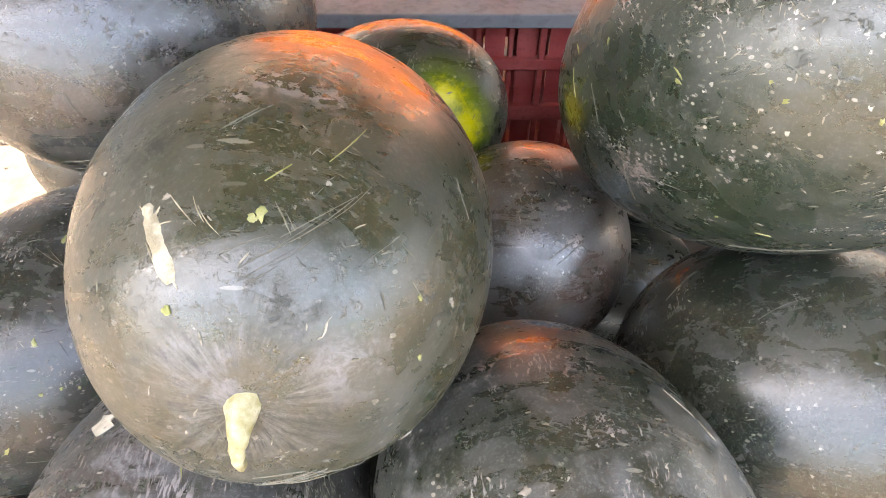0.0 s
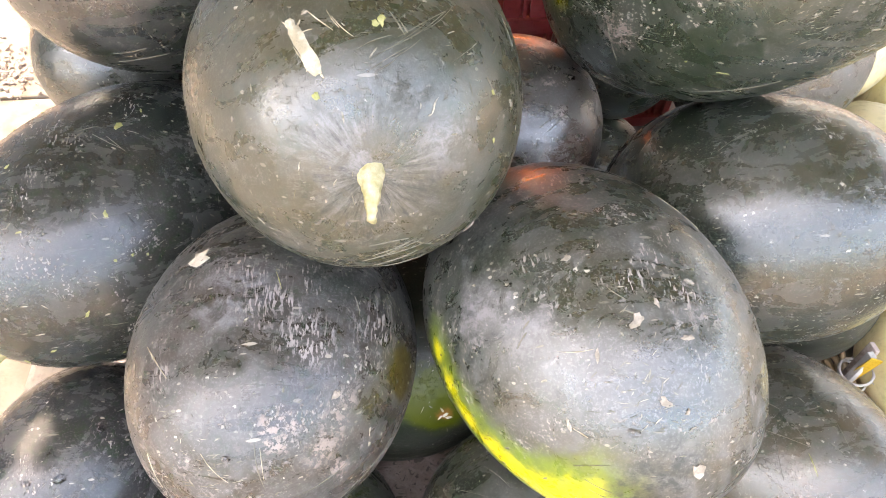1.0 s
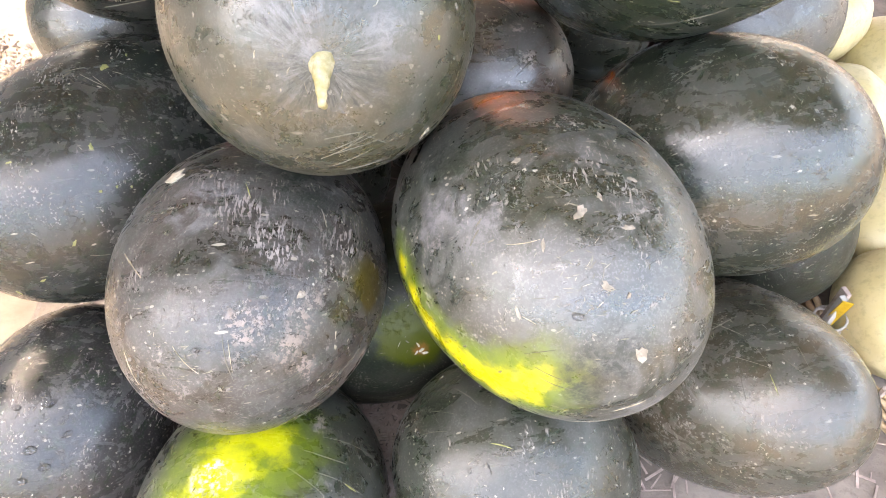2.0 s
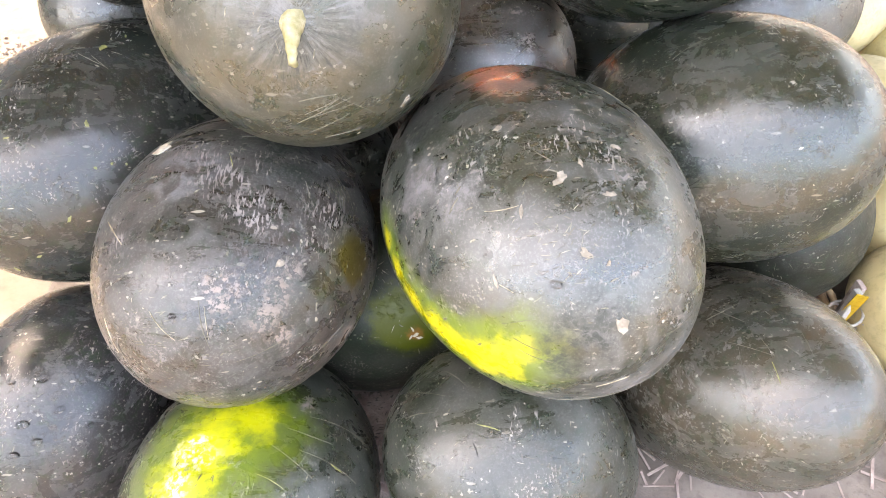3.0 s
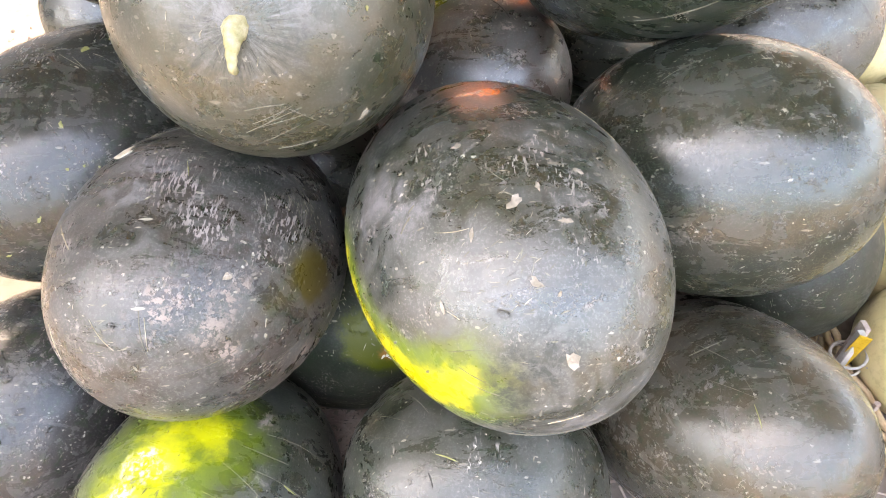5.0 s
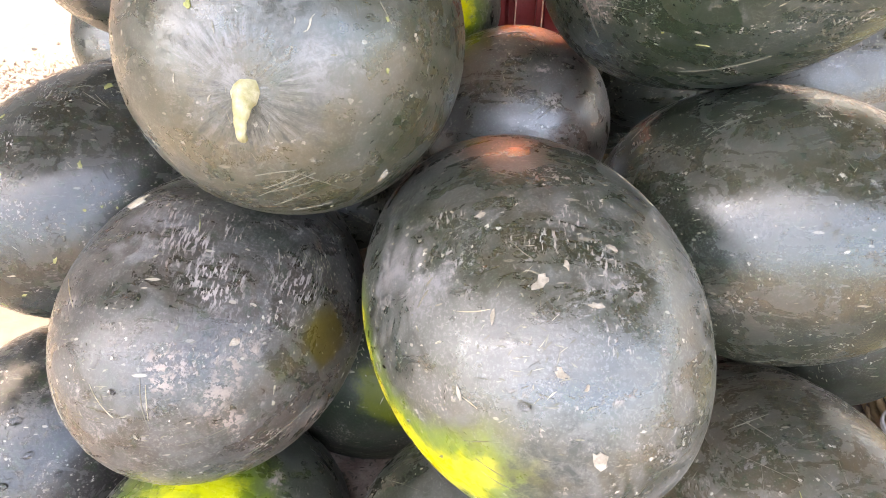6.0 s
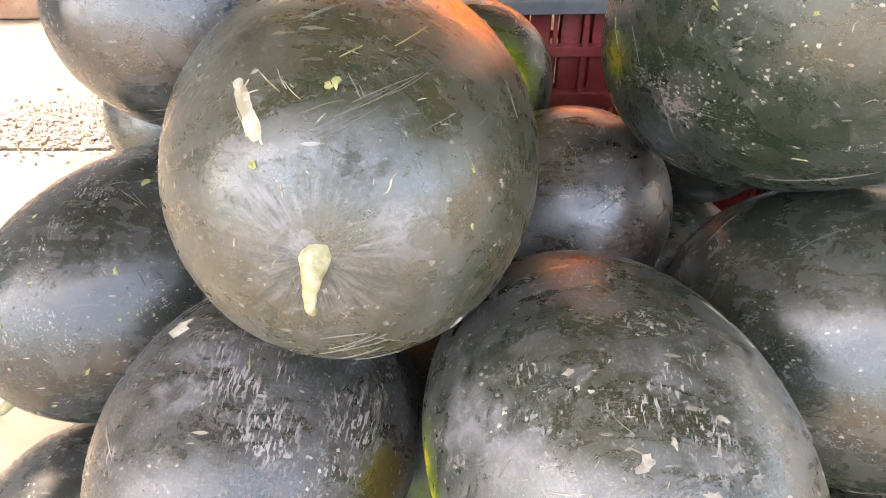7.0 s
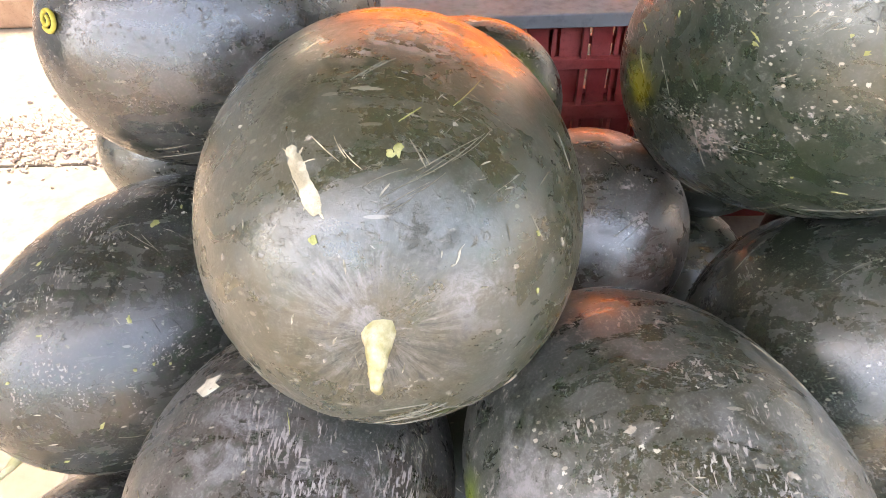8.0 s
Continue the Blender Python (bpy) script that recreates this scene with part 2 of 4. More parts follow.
# thin orange sheet that lets the sun glow through
tarp, tnt, tb = mat("orange_sheet")
tv = coords(tnt)
tcol = mix(tnt, ramp(tnt, noise_of(tnt, tv, 5.0), 0.35, 0.65), (0.68, 0.140, 0.005), (0.74, 0.17, 0.008))
tnt.links.new(tcol, tb.inputs["Base Color"])
trans = tnt.nodes.new("ShaderNodeBsdfTranslucent")
tnt.links.new(tcol, trans.inputs[0])
both = tnt.nodes.new("ShaderNodeMixShader")
both.inputs[0].default_value = 0.55
tnt.links.new(tb.outputs[0], both.inputs[1])
tnt.links.new(trans.outputs[0], both.inputs[2])
tnt.links.new(both.outputs[0], tnt.nodes["Material Output"].inputs[0])
water, wnt, wb = mat("water")
wb.inputs["Transmission Weight"].default_value, wb.inputs["Roughness"].default_value, wb.inputs["IOR"].default_value = 1.0, 0.02, 1.33


# ---- mesh helpers ----
def mesh_of(name, bm, material, smooth=False):
    me = bpy.data.meshes.new(name)
    bmesh.ops.recalc_face_normals(bm, faces=bm.faces)
    bm.to_mesh(me)
    bm.free()
    if smooth:
        for p in me.polygons:
            p.use_smooth = True
    me.materials.append(material)
    return me


def part(name, bm, material, parent=None, label="", smooth=False):
    ob = new(name, mesh_of(name, bm, material, smooth))
    ob.parent = parent
    return tagged(ob, label)


def box(bm, x0, x1, y0, y1, z0, z1, bevel=0.0):
    r = bmesh.ops.create_cube(bm, size=1, matrix=Matrix.Translation(((x0 + x1) / 2, (y0 + y1) / 2, (z0 + z1) / 2)) @ Matrix.Diagonal((x1 - x0, y1 - y0, z1 - z0, 1)))
    if bevel:
        edges = {e for v in r["verts"] for e in v.link_edges}
        bmesh.ops.bevel(bm, geom=list(edges), offset=bevel, segments=2, affect="EDGES", profile=0.5)


def tube(bm, points, radii, sides=10):
    """A round bar through points, with a radius at each."""
    rings = []
    pts = [Vector(p) for p in points]
    a = (pts[1] - pts[0]).orthogonal()
    for i, p in enumerate(pts):
        way = (pts[min(i + 1, len(pts) - 1)] - pts[max(i - 1, 0)]).normalized()
        a = (a - way * a.dot(way)).normalized()
        b = way.cross(a)
        rings.append([bm.verts.new(p + radii[i] * (math.cos(2 * math.pi * k / sides) * a + math.sin(2 * math.pi * k / sides) * b)) for k in range(sides)])
    for r0, r1 in zip(rings, rings[1:]):
        for k in range(sides):
            bm.faces.new((r0[k], r0[(k + 1) % sides], r1[(k + 1) % sides], r1[k]))
    bm.faces.new(rings[0][::-1])
    bm.faces.new(rings[-1])


# ---- structure ----
def slab(name, x0, x1, y0, y1, z0, z1, material, label, bevel=0.0):
    bm = bmesh.new()
    box(bm, x0, x1, y0, y1, z0, z1, bevel)
    return tagged(part(name, bm, material), label, name.replace("_", " "), kind="structure")


# Ground out of view, coloured dark so little light bounces up to the fruit.
bm = bmesh.new()
bmesh.ops.create_grid(bm, x_segments=80, y_segments=80, size=1)
for v in bm.verts:
    r = max(abs(v.co.x), abs(v.co.y))
    s = 5.0 * r + 395.0 * r ** 8
    v.co = Vector((v.co.x / max(r, 1e-6) * s, v.co.y / max(r, 1e-6) * s, -0.30 + 0.012 * noise.noise(v.co * 18)))
tagged(part("road", bm, MAT["dirt"], smooth=True), "unseen ground round the stall, kept dark brown to dim reflections", "road", kind="structure")
slab("pavement", -6.0, -0.56, -0.1, 1.345, -0.34, -0.272, MAT["road"], "pale dusty concrete pavement in bright light", 0.006)
slab("pavement", -6.0, -0.56, 1.355, 5.0, -0.34, -0.272, MAT["road"], "pale dusty concrete pavement in bright light", 0.006)
slab("platform", -0.53, 1.35, -0.45, 1.25, -0.34, 0.0, MAT["floor"], "low dusty concrete platform under the fruit pile", 0.012)
# Added out of view: keeps the bright western sky out of the reflections.
slab("wall_west", -4.6, -4.3, -0.7, 9.0, -0.34, 4.4, MAT["back_wall"], "unseen grey wall beyond the pavement, added to block bright sky")
# Added behind the camera to hide the lowest band of sky from the rinds.
slab("wall_south", -14.0, 14.0, -8.3, -8.0, -0.34, 1.3, MAT["back_wall"], "unseen grey wall across the road, added to darken low reflections")


# ---- watermelons ----
LUMP = 0.006
HOLLOW = {0.1696: 0.075}  # by half length: how deep the stalk end sinks in


def sunk(way, a, length):
    return 1 - HOLLOW.get(length, 0.0) * math.exp(-(way.normalized().angle(-a) / 0.30) ** 2)


def surface(a, r, length, way):
    """The point and normal of the fruit's skin in a direction from its middle."""
    way = Vector(way).normalized()
    along = way.dot(a)
    d = 1 / math.sqrt((1 - along * along) / r ** 2 + along * along / length ** 2)
    p = way * d
    n = ((p - a * p.dot(a)) / r ** 2 + a * p.dot(a) / length ** 2).normalized()
    return p * (1 + LUMP * noise.noise(p * 13)) * sunk(way, a, length), n


def fruit_mesh(a, r, length, lump=LUMP, ribs=0.0, rings=44, sides=64):
    bm = bmesh.new()
    b = a.orthogonal().normalized()
    c = a.cross(b)
    grid = []
    for i in range(1, rings):
        th = math.pi * i / rings
        row = []
        for k in range(sides):
            ph = 2 * math.pi * k / sides
            u = a * math.cos(th) * length + (b * math.cos(ph) + c * math.sin(ph)) * r * math.sin(th)
            s = 1 + lump * noise.noise(u * 13) + ribs * math.cos(10 * ph) * math.sin(th)
            row.append(bm.verts.new(u * s * sunk(u, a, length)))
        grid.append(row)
    for r0, r1 in zip(grid, grid[1:]):
        for k in range(sides):
            bm.faces.new((r0[k], r0[(k + 1) % sides], r1[(k + 1) % sides], r1[k]))
    for row, end in ((grid[0], 0.992), (grid[-1], -0.992)):
        tip = bm.verts.new(a * length * end * sunk(a * end, a, length))
        for k in range(sides):
            bm.faces.new((row[k], row[(k + 1) % sides], tip))
    return bm


def flake(bm, a, r, length, way, turn, long, wide, rng, lift=0.00035, points=7):
    """A ragged flat patch that hugs the skin, with a rim of its own height."""
    p, n = surface(a, r, length, way)
    t = n.orthogonal().normalized()
    t = Matrix.Rotation(turn, 3, n) @ t
    s = n.cross(t)
    ring = []
    for k in range(points):
        f = 2 * math.pi * k / points
        q = p + t * long * math.cos(f) * rng.uniform(0.35, 1.0) + s * wide * math.sin(f) * rng.uniform(0.35, 1.0)
        q, qn = surface(a, r, length, q)
        ring.append((bm.verts.new(q + qn * lift), bm.verts.new(q * 0.998)))
    top = [v[0] for v in ring]
    mid, mn = surface(a, r, length, way)
    m = bm.verts.new(mid + mn * lift * 1.4)
    for k in range(points):
        j = (k + 1) % points
        bm.faces.new((top[k], top[j], m))
        bm.faces.new((ring[k][1], ring[j][1], top[j], top[k]))


def scratch(bm, a, r, length, way, turn, long, wide, rng, lift=0.00022):
    p, n = surface(a, r, length, way)
    t = Matrix.Rotation(turn, 3, n) @ n.orthogonal().normalized()
    bend = rng.uniform(-0.25, 0.25)
    last = None
    steps = 4
    for k in range(steps + 1):
        f = k / steps - 0.5
        q = p + t * long * f + n.cross(t) * long * bend * f * f
        q, qn = surface(a, r, length, q)
        w = wide * (0.15 + math.sin(math.pi * k / steps)) * rng.uniform(0.6, 1.2)
        s = qn.cross(t).normalized() * w
        base = q + qn * lift
        pair = (bm.verts.new(base + s), bm.verts.new(base - s))
        if last:
            bm.faces.new((last[0], last[1], pair[1], pair[0]))
        last = pair


def stem(parent, a, r, length, way, tip, thick, label="dry pale green stem stub"):
    """A curved stalk with a flared foot; tip: where it ends, from the fruit's middle."""
    p, n = surface(a, r, length, way)
    tip = Vector(tip)
    mid = p + n * (tip - p).length * 0.5 + (tip - p) * 0.25
    pts, rad = [], []
    for k in range(11):
        f = k / 10
        pts.append((1 - f) ** 2 * (p - n * 0.007) + 2 * f * (1 - f) * mid + f * f * tip)
        rad.append(thick * (0.27 + 0.73 * (1 - f) ** 2.0))
    bm = bmesh.new()
    tube(bm, pts, rad, 12)
    for v in bm.verts:
        v.co += 0.0012 * noise.noise_vector(v.co * 260)
    part("stem", bm, MAT["stem"], parent, label, True)


PILE = "watermelons in the heap"


def watermelon(place, axis, r, length, seed, label, dust=0.5, spots=(), flecks=132, scratches=144, clusters=9, petals=0, flecked=0.4, tint=(0.013, 0.018, 0.011), gloss=0.24, burst=None, ior=1.8):
    a = Vector(axis).normalized()
    ob = part("watermelon", fruit_mesh(a, r, length), rind("rind", seed, dust, spots, tint, flecked, axis, gloss, burst, ior), None, "", True)
    ob.location = place
    tagged(ob, label, "watermelon", PILE)
    rng = random.Random(seed)
    bm = bmesh.new()
    def anyway():
        return Vector((rng.gauss(0, 1), rng.gauss(-0.6, 0.8), rng.gauss(0.7, 0.8)))
    for k in range(clusters):
        w0, turn, spread = anyway().normalized(), rng.uniform(0, 6.28), rng.uniform(0.07, 0.22)
        for i in range(scratches // clusters):
            w = w0 + spread * Vector((rng.gauss(0, 1), rng.gauss(0, 1), rng.gauss(0, 1)))
            scratch(bm, a, r, length, w, turn + rng.gauss(0, 0.3), rng.uniform(0.002, 0.007) * rng.uniform(0.4, 1.5), rng.uniform(0.00018, 0.0005), rng)
    tagged(part("scratch_layer", bm, MAT["chip"], ob, "pale dry scratches"), kind="stuff")
    bm = bmesh.new()
    for i in range(int(flecks * 0.6)):
        size = 0.0004 + 0.0012 * rng.random() ** 4
        flake(bm, a, r, length, anyway(), rng.uniform(0, 6.28), size * rng.uniform(1.2, 3.2), size * rng.uniform(0.5, 1), rng, 0.0002, 7)
    tagged(part("fleck_layer", bm, MAT["chip"], ob, "dry pale flecks of skin and soil"), kind="stuff")
    for i in range(petals):
        bm = bmesh.new()
        flake(bm, a, r, length, anyway(), rng.uniform(0, 6.28), rng.uniform(0.0015, 0.004), rng.uniform(0.001, 0.0018), rng, 0.0005, 8)
        part("petal_bit", bm, MAT["petal"], ob, "yellow green plant bit")
    return ob, a


def scar(thing, a, r, length, points, wide, seed, name="scar", label="pale corky scar", material="scar"):
    """A corky strip along points on the skin."""
    rng = random.Random(seed)
    bm = bmesh.new()
    pts = [Vector(p) for p in points]
    rows = []
    for i in range(len(pts) * 3 - 2):
        k, f = divmod(i, 3)
        q = pts[k].lerp(pts[min(k + 1, len(pts) - 1)], f / 3)
        t = (pts[min(k + 1, len(pts) - 1)] - pts[max(k - 1, 0)]).normalized()
        q, n = surface(a, r, length, q)
        s = n.cross(t)
        w = wide * (0.35 + 0.65 * math.sin(math.pi * (i + 0.6) / (len(pts) * 3 - 1))) * rng.uniform(0.7, 1.25)
        rows.append([bm.verts.new(surface(a, r, length, q + s * w * e)[0] * (1.0 if abs(e) < 1 else 0.996) + n * (0.0006 if abs(e) < 1 else 0)) for e in (-1, -0.7 * rng.uniform(0.7, 1), 0, 0.7 * rng.uniform(0.7, 1), 1)])
    for r0, r1 in zip(rows, rows[1:]):
        for k in range(4):
            bm.faces.new((r0[k], r0[k + 1], r1[k + 1], r1[k]))
    part(name, bm, MAT[material], thing, label, True)


def patch(thing, a, r, length, way, long, wide, turn, seed, name="scab", label="pale dry scab", material="scab"):
    bm = bmesh.new()
    flake(bm, a, r, length, way, turn, long, wide, random.Random(seed), 0.0006, 11)
    part(name, bm, MAT[material], thing, label)


FRUIT = {
    # middle, axis, radius across, half length
    "A": (-0.0838, 0.2800, 0.4654, -0.061, 0.937, -0.343, 0.1129, 0.1696),
    "B": (0.0696, 0.4370, 0.2815, 0.740, 0.337, 0.582, 0.1035, 0.1120),
    "C": (0.2337, 0.3905, 0.5146, 0.470, -0.601, 0.647, 0.1286, 0.1902),
    "D": (0.2803, 0.2778, 0.2955, 0.869, -0.457, 0.191, 0.1183, 0.1449),
    "E": (-0.1584, 0.1753, 0.2907, 0.158, 0.963, -0.217, 0.1081, 0.1388),
    "F": (-0.3102, 0.3599, 0.2690, 0.696, 0.718, -0.031, 0.1218, 0.1711),
    "G": (0.0732, 0.1520, 0.3261, -0.320, 0.946, -0.058, 0.1133, 0.1505),
    "H": (0.0593, 0.0664, 0.1050, 0.768, 0.073, -0.636, 0.1088, 0.1278),
    "I": (-0.1797, 0.0478, 0.0983, 0.204, 0.962, -0.184, 0.1130, 0.1441),
    "J": (-0.3808, 0.1600, 0.0908, 0.383, 0.623, 0.682, 0.1006, 0.1334),
    "K": (0.2857, 0.1496, 0.0904, -0.365, 0.721, -0.589, 0.1108, 0.1752),
    "L": (-0.0596, 0.5794, 0.3342, 0.756, -0.405, 0.515, 0.0995, 0.1404),
    "M": (-0.2433, 0.5052, 0.4777, 0.716, 0.691, -0.102, 0.1173, 0.1471),
    "O": (0.4307, 0.3625, 0.1211, 0.331, 0.898, -0.289, 0.1112, 0.1575),
    "P": (-0.3272, 0.6263, 0.2887, 0.351, 0.844, -0.405, 0.1114, 0.1509),
    "N": (-0.0552, 0.2732, 0.1127, 0.855, -0.049, 0.516, 0.1115, 0.1438),
}


def fruit(key, seed, label, **kw):
    x, y, z, ax, ay, az, r, length = FRUIT[key]
    ob, a = watermelon((x, y, z), (ax, ay, az), r, length, seed, label, **kw)
    return ob, a, r, length


# First spot: dark smudge by the stalk, part surface patch, part painted dark reflection.
top = fruit("A", 1, "dark green watermelon with a pale dry stem topping the heap", dust=0.27, flecked=0.2, burst=(0.0063, -0.1466, 0.0500, 0.065),
            spots=[(0.0330, -0.1320, 0.0830, 0.021, 0.020, DARK_GREEN), (-0.0053, -0.1527, 0.0695, 0.016, 0.02, BLOOM), (0.0493, -0.1422, 0.0628, 0.016, 0.022, BLOOM), (0.0374, -0.1560, 0.0403, 0.014, 0.02, DARK_GREEN), (0.0108, -0.0289, 0.1202, 0.010, 0.014, CRUST), (-0.0064, -0.0399, 0.1207, 0.008, 0.014, CRUST), (0.0319, -0.0370, 0.1167, 0.008, 0.014, CRUST), (-0.0345, -0.0655, 0.1120, 0.014, 0.02, DARK_GREEN)], flecks=154, scratches=176, clusters=7, petals=3, tint=(0.021, 0.026, 0.013))
stem(*top, (0.0063, -0.1466, 0.0500), (0.0050, -0.1640, 0.0325), 0.0093)
scar(*top, [(-0.0290, -0.096, 0.107), (-0.0262, -0.102, 0.1050), (-0.0228, -0.110, 0.1025), (-0.0190, -0.1185, 0.0992), (-0.0155, -0.1262, 0.0955)], 0.0046, 5, label="long pale corky scar")
patch(*top, (0.0652, -0.1205, -0.0237), 0.0075, 0.0035, 0.4, 6)
patch(*top, (0.0878, -0.0995, 0.0518), 0.0022, 0.0015, 0.2, 7)
patch(*top, (-0.0173, -0.1337, 0.089), 0.0035, 0.0016, 1.2, 8, "petal_bit", "green plant bit", "petal")
patch(*top, (0.0165, -0.1037, 0.1095), 0.005, 0.003, 0.8, 9, "petal_bit", "green plant bit", "petal")

right = fruit("G", 2, "dusty dark green watermelon with a bright yellow ground spot", dust=0.7, flecked=0.5, flecks=277, scratches=353,
              spots=[(-0.1123, -0.0158, 0.0122, 0.0075, 0.012, YELLOW), (-0.1060, -0.0399, 0.0036, 0.0085, 0.013, YELLOW), (-0.0955, -0.0639, -0.0039, 0.0095, 0.014, YELLOW), (-0.0824, -0.0851, -0.0073, 0.0110, 0.014, YELLOW), (-0.0696, -0.1007, -0.0104, 0.0125, 0.015, YELLOW), (-0.0554, -0.1152, -0.0078, 0.0165, 0.016, YELLOW), (-0.0418, -0.1264, 0.0038, 0.0140, 0.017, YELLOW), (-0.0305, -0.1317, 0.0197, 0.0090, 0.018, YELLOW),
                     (-0.0857, -0.0267, 0.0693, 0.020, 0.022, BLOOM), (-0.0661, -0.0493, 0.0802, 0.017, 0.02, BLOOM), (-0.0810, -0.0464, 0.0664, 0.008, 0.010, DARK_GREEN), (-0.0837, 0.0181, 0.0781, 0.020, 0.025, DARK_GREEN),
                     (0.0065, -0.1350, 0.0456, 0.026, 0.024, DARK_GREEN), (-0.0080, -0.1400, 0.0220, 0.018, 0.022, DARK_GREEN), (0.0400, -0.1430, -0.0150, 0.014, 0.02, BLOOM)])
for k, (w, long, wide) in enumerate((((0.0274, -0.1355, 0.0457), 0.0075, 0.0055), ((0.0078, -0.1073, 0.0798), 0.006, 0.0035), ((0.0262, -0.0768, 0.0975), 0.005, 0.0028), ((-0.0012, -0.0649, 0.1028), 0.008, 0.005), ((-0.0270, -0.0788, 0.0898), 0.006, 0.0016),
                                  ((-0.0444, -0.1049, 0.0568), 0.007, 0.0015), ((0.0381, -0.0423, 0.1052), 0.004, 0.0025), ((-0.0339, -0.0182, 0.1070), 0.004, 0.0022), ((0.0200, -0.1120, 0.0750), 0.004, 0.0012), ((0.0120, -0.0560, 0.1060), 0.004, 0.002))):
    patch(*right, w, long, wide, 0.9 + 0.7 * k, 20 + k)

# The olive spot is a reflection on the skin, put into its colour.
left = fruit("E", 3, "dark watermelon with dry crusted patches", tint=(0.021, 0.021, 0.017), ior=1.6, dust=0.6, flecked=0.5, flecks=369, scratches=408, clusters=5,
             spots=[(0.0946, -0.047, 0.0334, 0.021, 0.012, OLIVE_REFLECTION), (0.0136, -0.1058, 0.0747, 0.0125, 0.008, CRUST), (0.0170, -0.1085, 0.0715, 0.0040, 0.005, DARK_GREEN), (0.0478, -0.0962, 0.0628, 0.009, 0.016, CRUST), (0.0365, -0.1118, 0.0535, 0.009, 0.014, CRUST), (0.0443, -0.1155, 0.0356, 0.007, 0.012, CRUST), (0.0565, -0.0843, 0.0655, 0.006, 0.010, CRUST),
                    (0.0815, -0.0781, -0.0164, 0.010, 0.010, CRUST), (-0.0774, -0.1016, 0.0269, 0.008, 0.012, CRUST), (0.0476, 0.0054, 0.0970, 0.026, 0.03, DARK_GREEN), (-0.0178, -0.0164, 0.1087, 0.024, 0.03, BLOOM), (0.0351, -0.0561, 0.0958, 0.018, 0.02, HATCH), (0.0787, -0.0296, 0.0703, 0.018, 0.024, HATCH), (0.010, -0.030, 0.104, 0.014, 0.024, HATCH), (-0.0599, -0.0654, 0.0838, 0.008, 0.012, HATCH)])
patch(*left, (-0.0415, 0.0205, 0.0962), 0.0145, 0.0115, 0.9, 31, "scab", "pale dry leaf scrap", "leaf")
patch(*left, (0.0486, -0.0834, 0.0743), 0.0045, 0.0032, 0.3, 32)

deep = fruit("B", 4, "brownish green watermelon deep in the heap", dust=0.5, tint=(0.03, 0.026, 0.018),
             spots=[(0.0220, -0.0249, 0.1012, 0.012, 0.016, DARK_GREEN), (0.0376, -0.0639, 0.0744, 0.008, 0.010, CRUST), (0.0280, -0.0400, 0.0950, 0.006, 0.010, CRUST)])
big = fruit("C", 5, "large dark green watermelon with scuffed skin", tint=(0.010, 0.019, 0.010), dust=0.24, flecks=523, scratches=516, clusters=9, petals=10, flecked=0.8,
      spots=[(-0.1412, 0.0080, -0.0433, 0.015, 0.018, (0.16, 0.14, 0.012)), (-0.1091, -0.0594, -0.0482, 0.016, 0.02, CRUST)])
smooth = fruit("D", 6, "smooth dark green watermelon with a dull bloom", dust=0.2, flecks=90, scratches=60, flecked=0.3, gloss=0.17, ior=1.7)
oblong = fruit("F", 7, "long blackish green watermelon dotted with plant bits", dust=0.15, flecked=0.45, gloss=0.17, ior=1.58, flecks=260, scratches=176, petals=20, tint=(0.010, 0.014, 0.012))
stem(*oblong, (-0.0938, -0.1469, -0.0162), (-0.102, -0.158, -0.017), 0.006)
patch(*oblong, (0.0253, -0.0097, 0.1187), 0.006, 0.004, 0.4, 41, "petal_bit", "yellow green plant bit", "petal")
patch(*oblong, (0.0207, -0.0862, 0.0905), 0.005, 0.0025, 1.0, 42, "petal_bit", "yellow green plant bit", "petal")
patch(*oblong, (-0.0037, -0.1382, 0.0301), 0.006, 0.0018, 0.1, 43, "petal_bit", "yellow green plant bit", "petal")
low = fruit("H", 8, "dark watermelon low at the front of the heap", dust=0.34, flecked=0.5, ior=1.6, flecks=246, scratches=217)
spotted = fruit("I", 9, "dark green watermelon with a large yellow spot", dust=0.4, flecks=246, scratches=299,
      spots=[(-0.012, 0.004, 0.113, 0.024, 0.03, SPROUT), (0.022, 0.020, 0.109, 0.016, 0.026, SPROUT), (-0.03, -0.03, 0.108, 0.022, 0.03, SPROUT), (-0.0215, -0.0077, 0.1125, 0.015, 0.018, CREAM), (-0.032, -0.030, 0.106, 0.012, 0.014, CREAM), (0.0602, 0.0398, 0.0892, 0.009, 0.008, CRUST)])
wet = fruit("J", 10, "wet blackish watermelon with water drops", dust=0.24, flecked=0.5, gloss=0.17, ior=1.52, flecks=110, scratches=80, tint=(0.012, 0.015, 0.015))
grey = fruit("K", 11, "long grey green watermelon with dusty bloom", dust=0.26, gloss=0.2, ior=1.65, flecked=0.35, flecks=277, scratches=272, tint=(0.026, 0.028, 0.018))
fruit("L", 12, "dark green watermelon with a yellow spot before the crate", dust=0.3, ior=1.45, flecked=0.5, flecks=176, scratches=144,
      spots=[(0.0620, -0.0825, 0.0830, 0.014, 0.018, YELLOW), (0.0779, -0.0934, 0.0576, 0.017, 0.018, YELLOW)])
corner = fruit("M", 13, "dark watermelon with a curled yellow stem end", dust=0.2, flecked=0.2, gloss=0.22, flecks=132, scratches=96, tint=(0.014, 0.016, 0.014))
ob, a, r, length = corner
p, n = surface(a, r, length, (-0.0837, -0.1024, 0.0552))
u = n.orthogonal().normalized()
w = n.cross(u)
bm = bmesh.new()
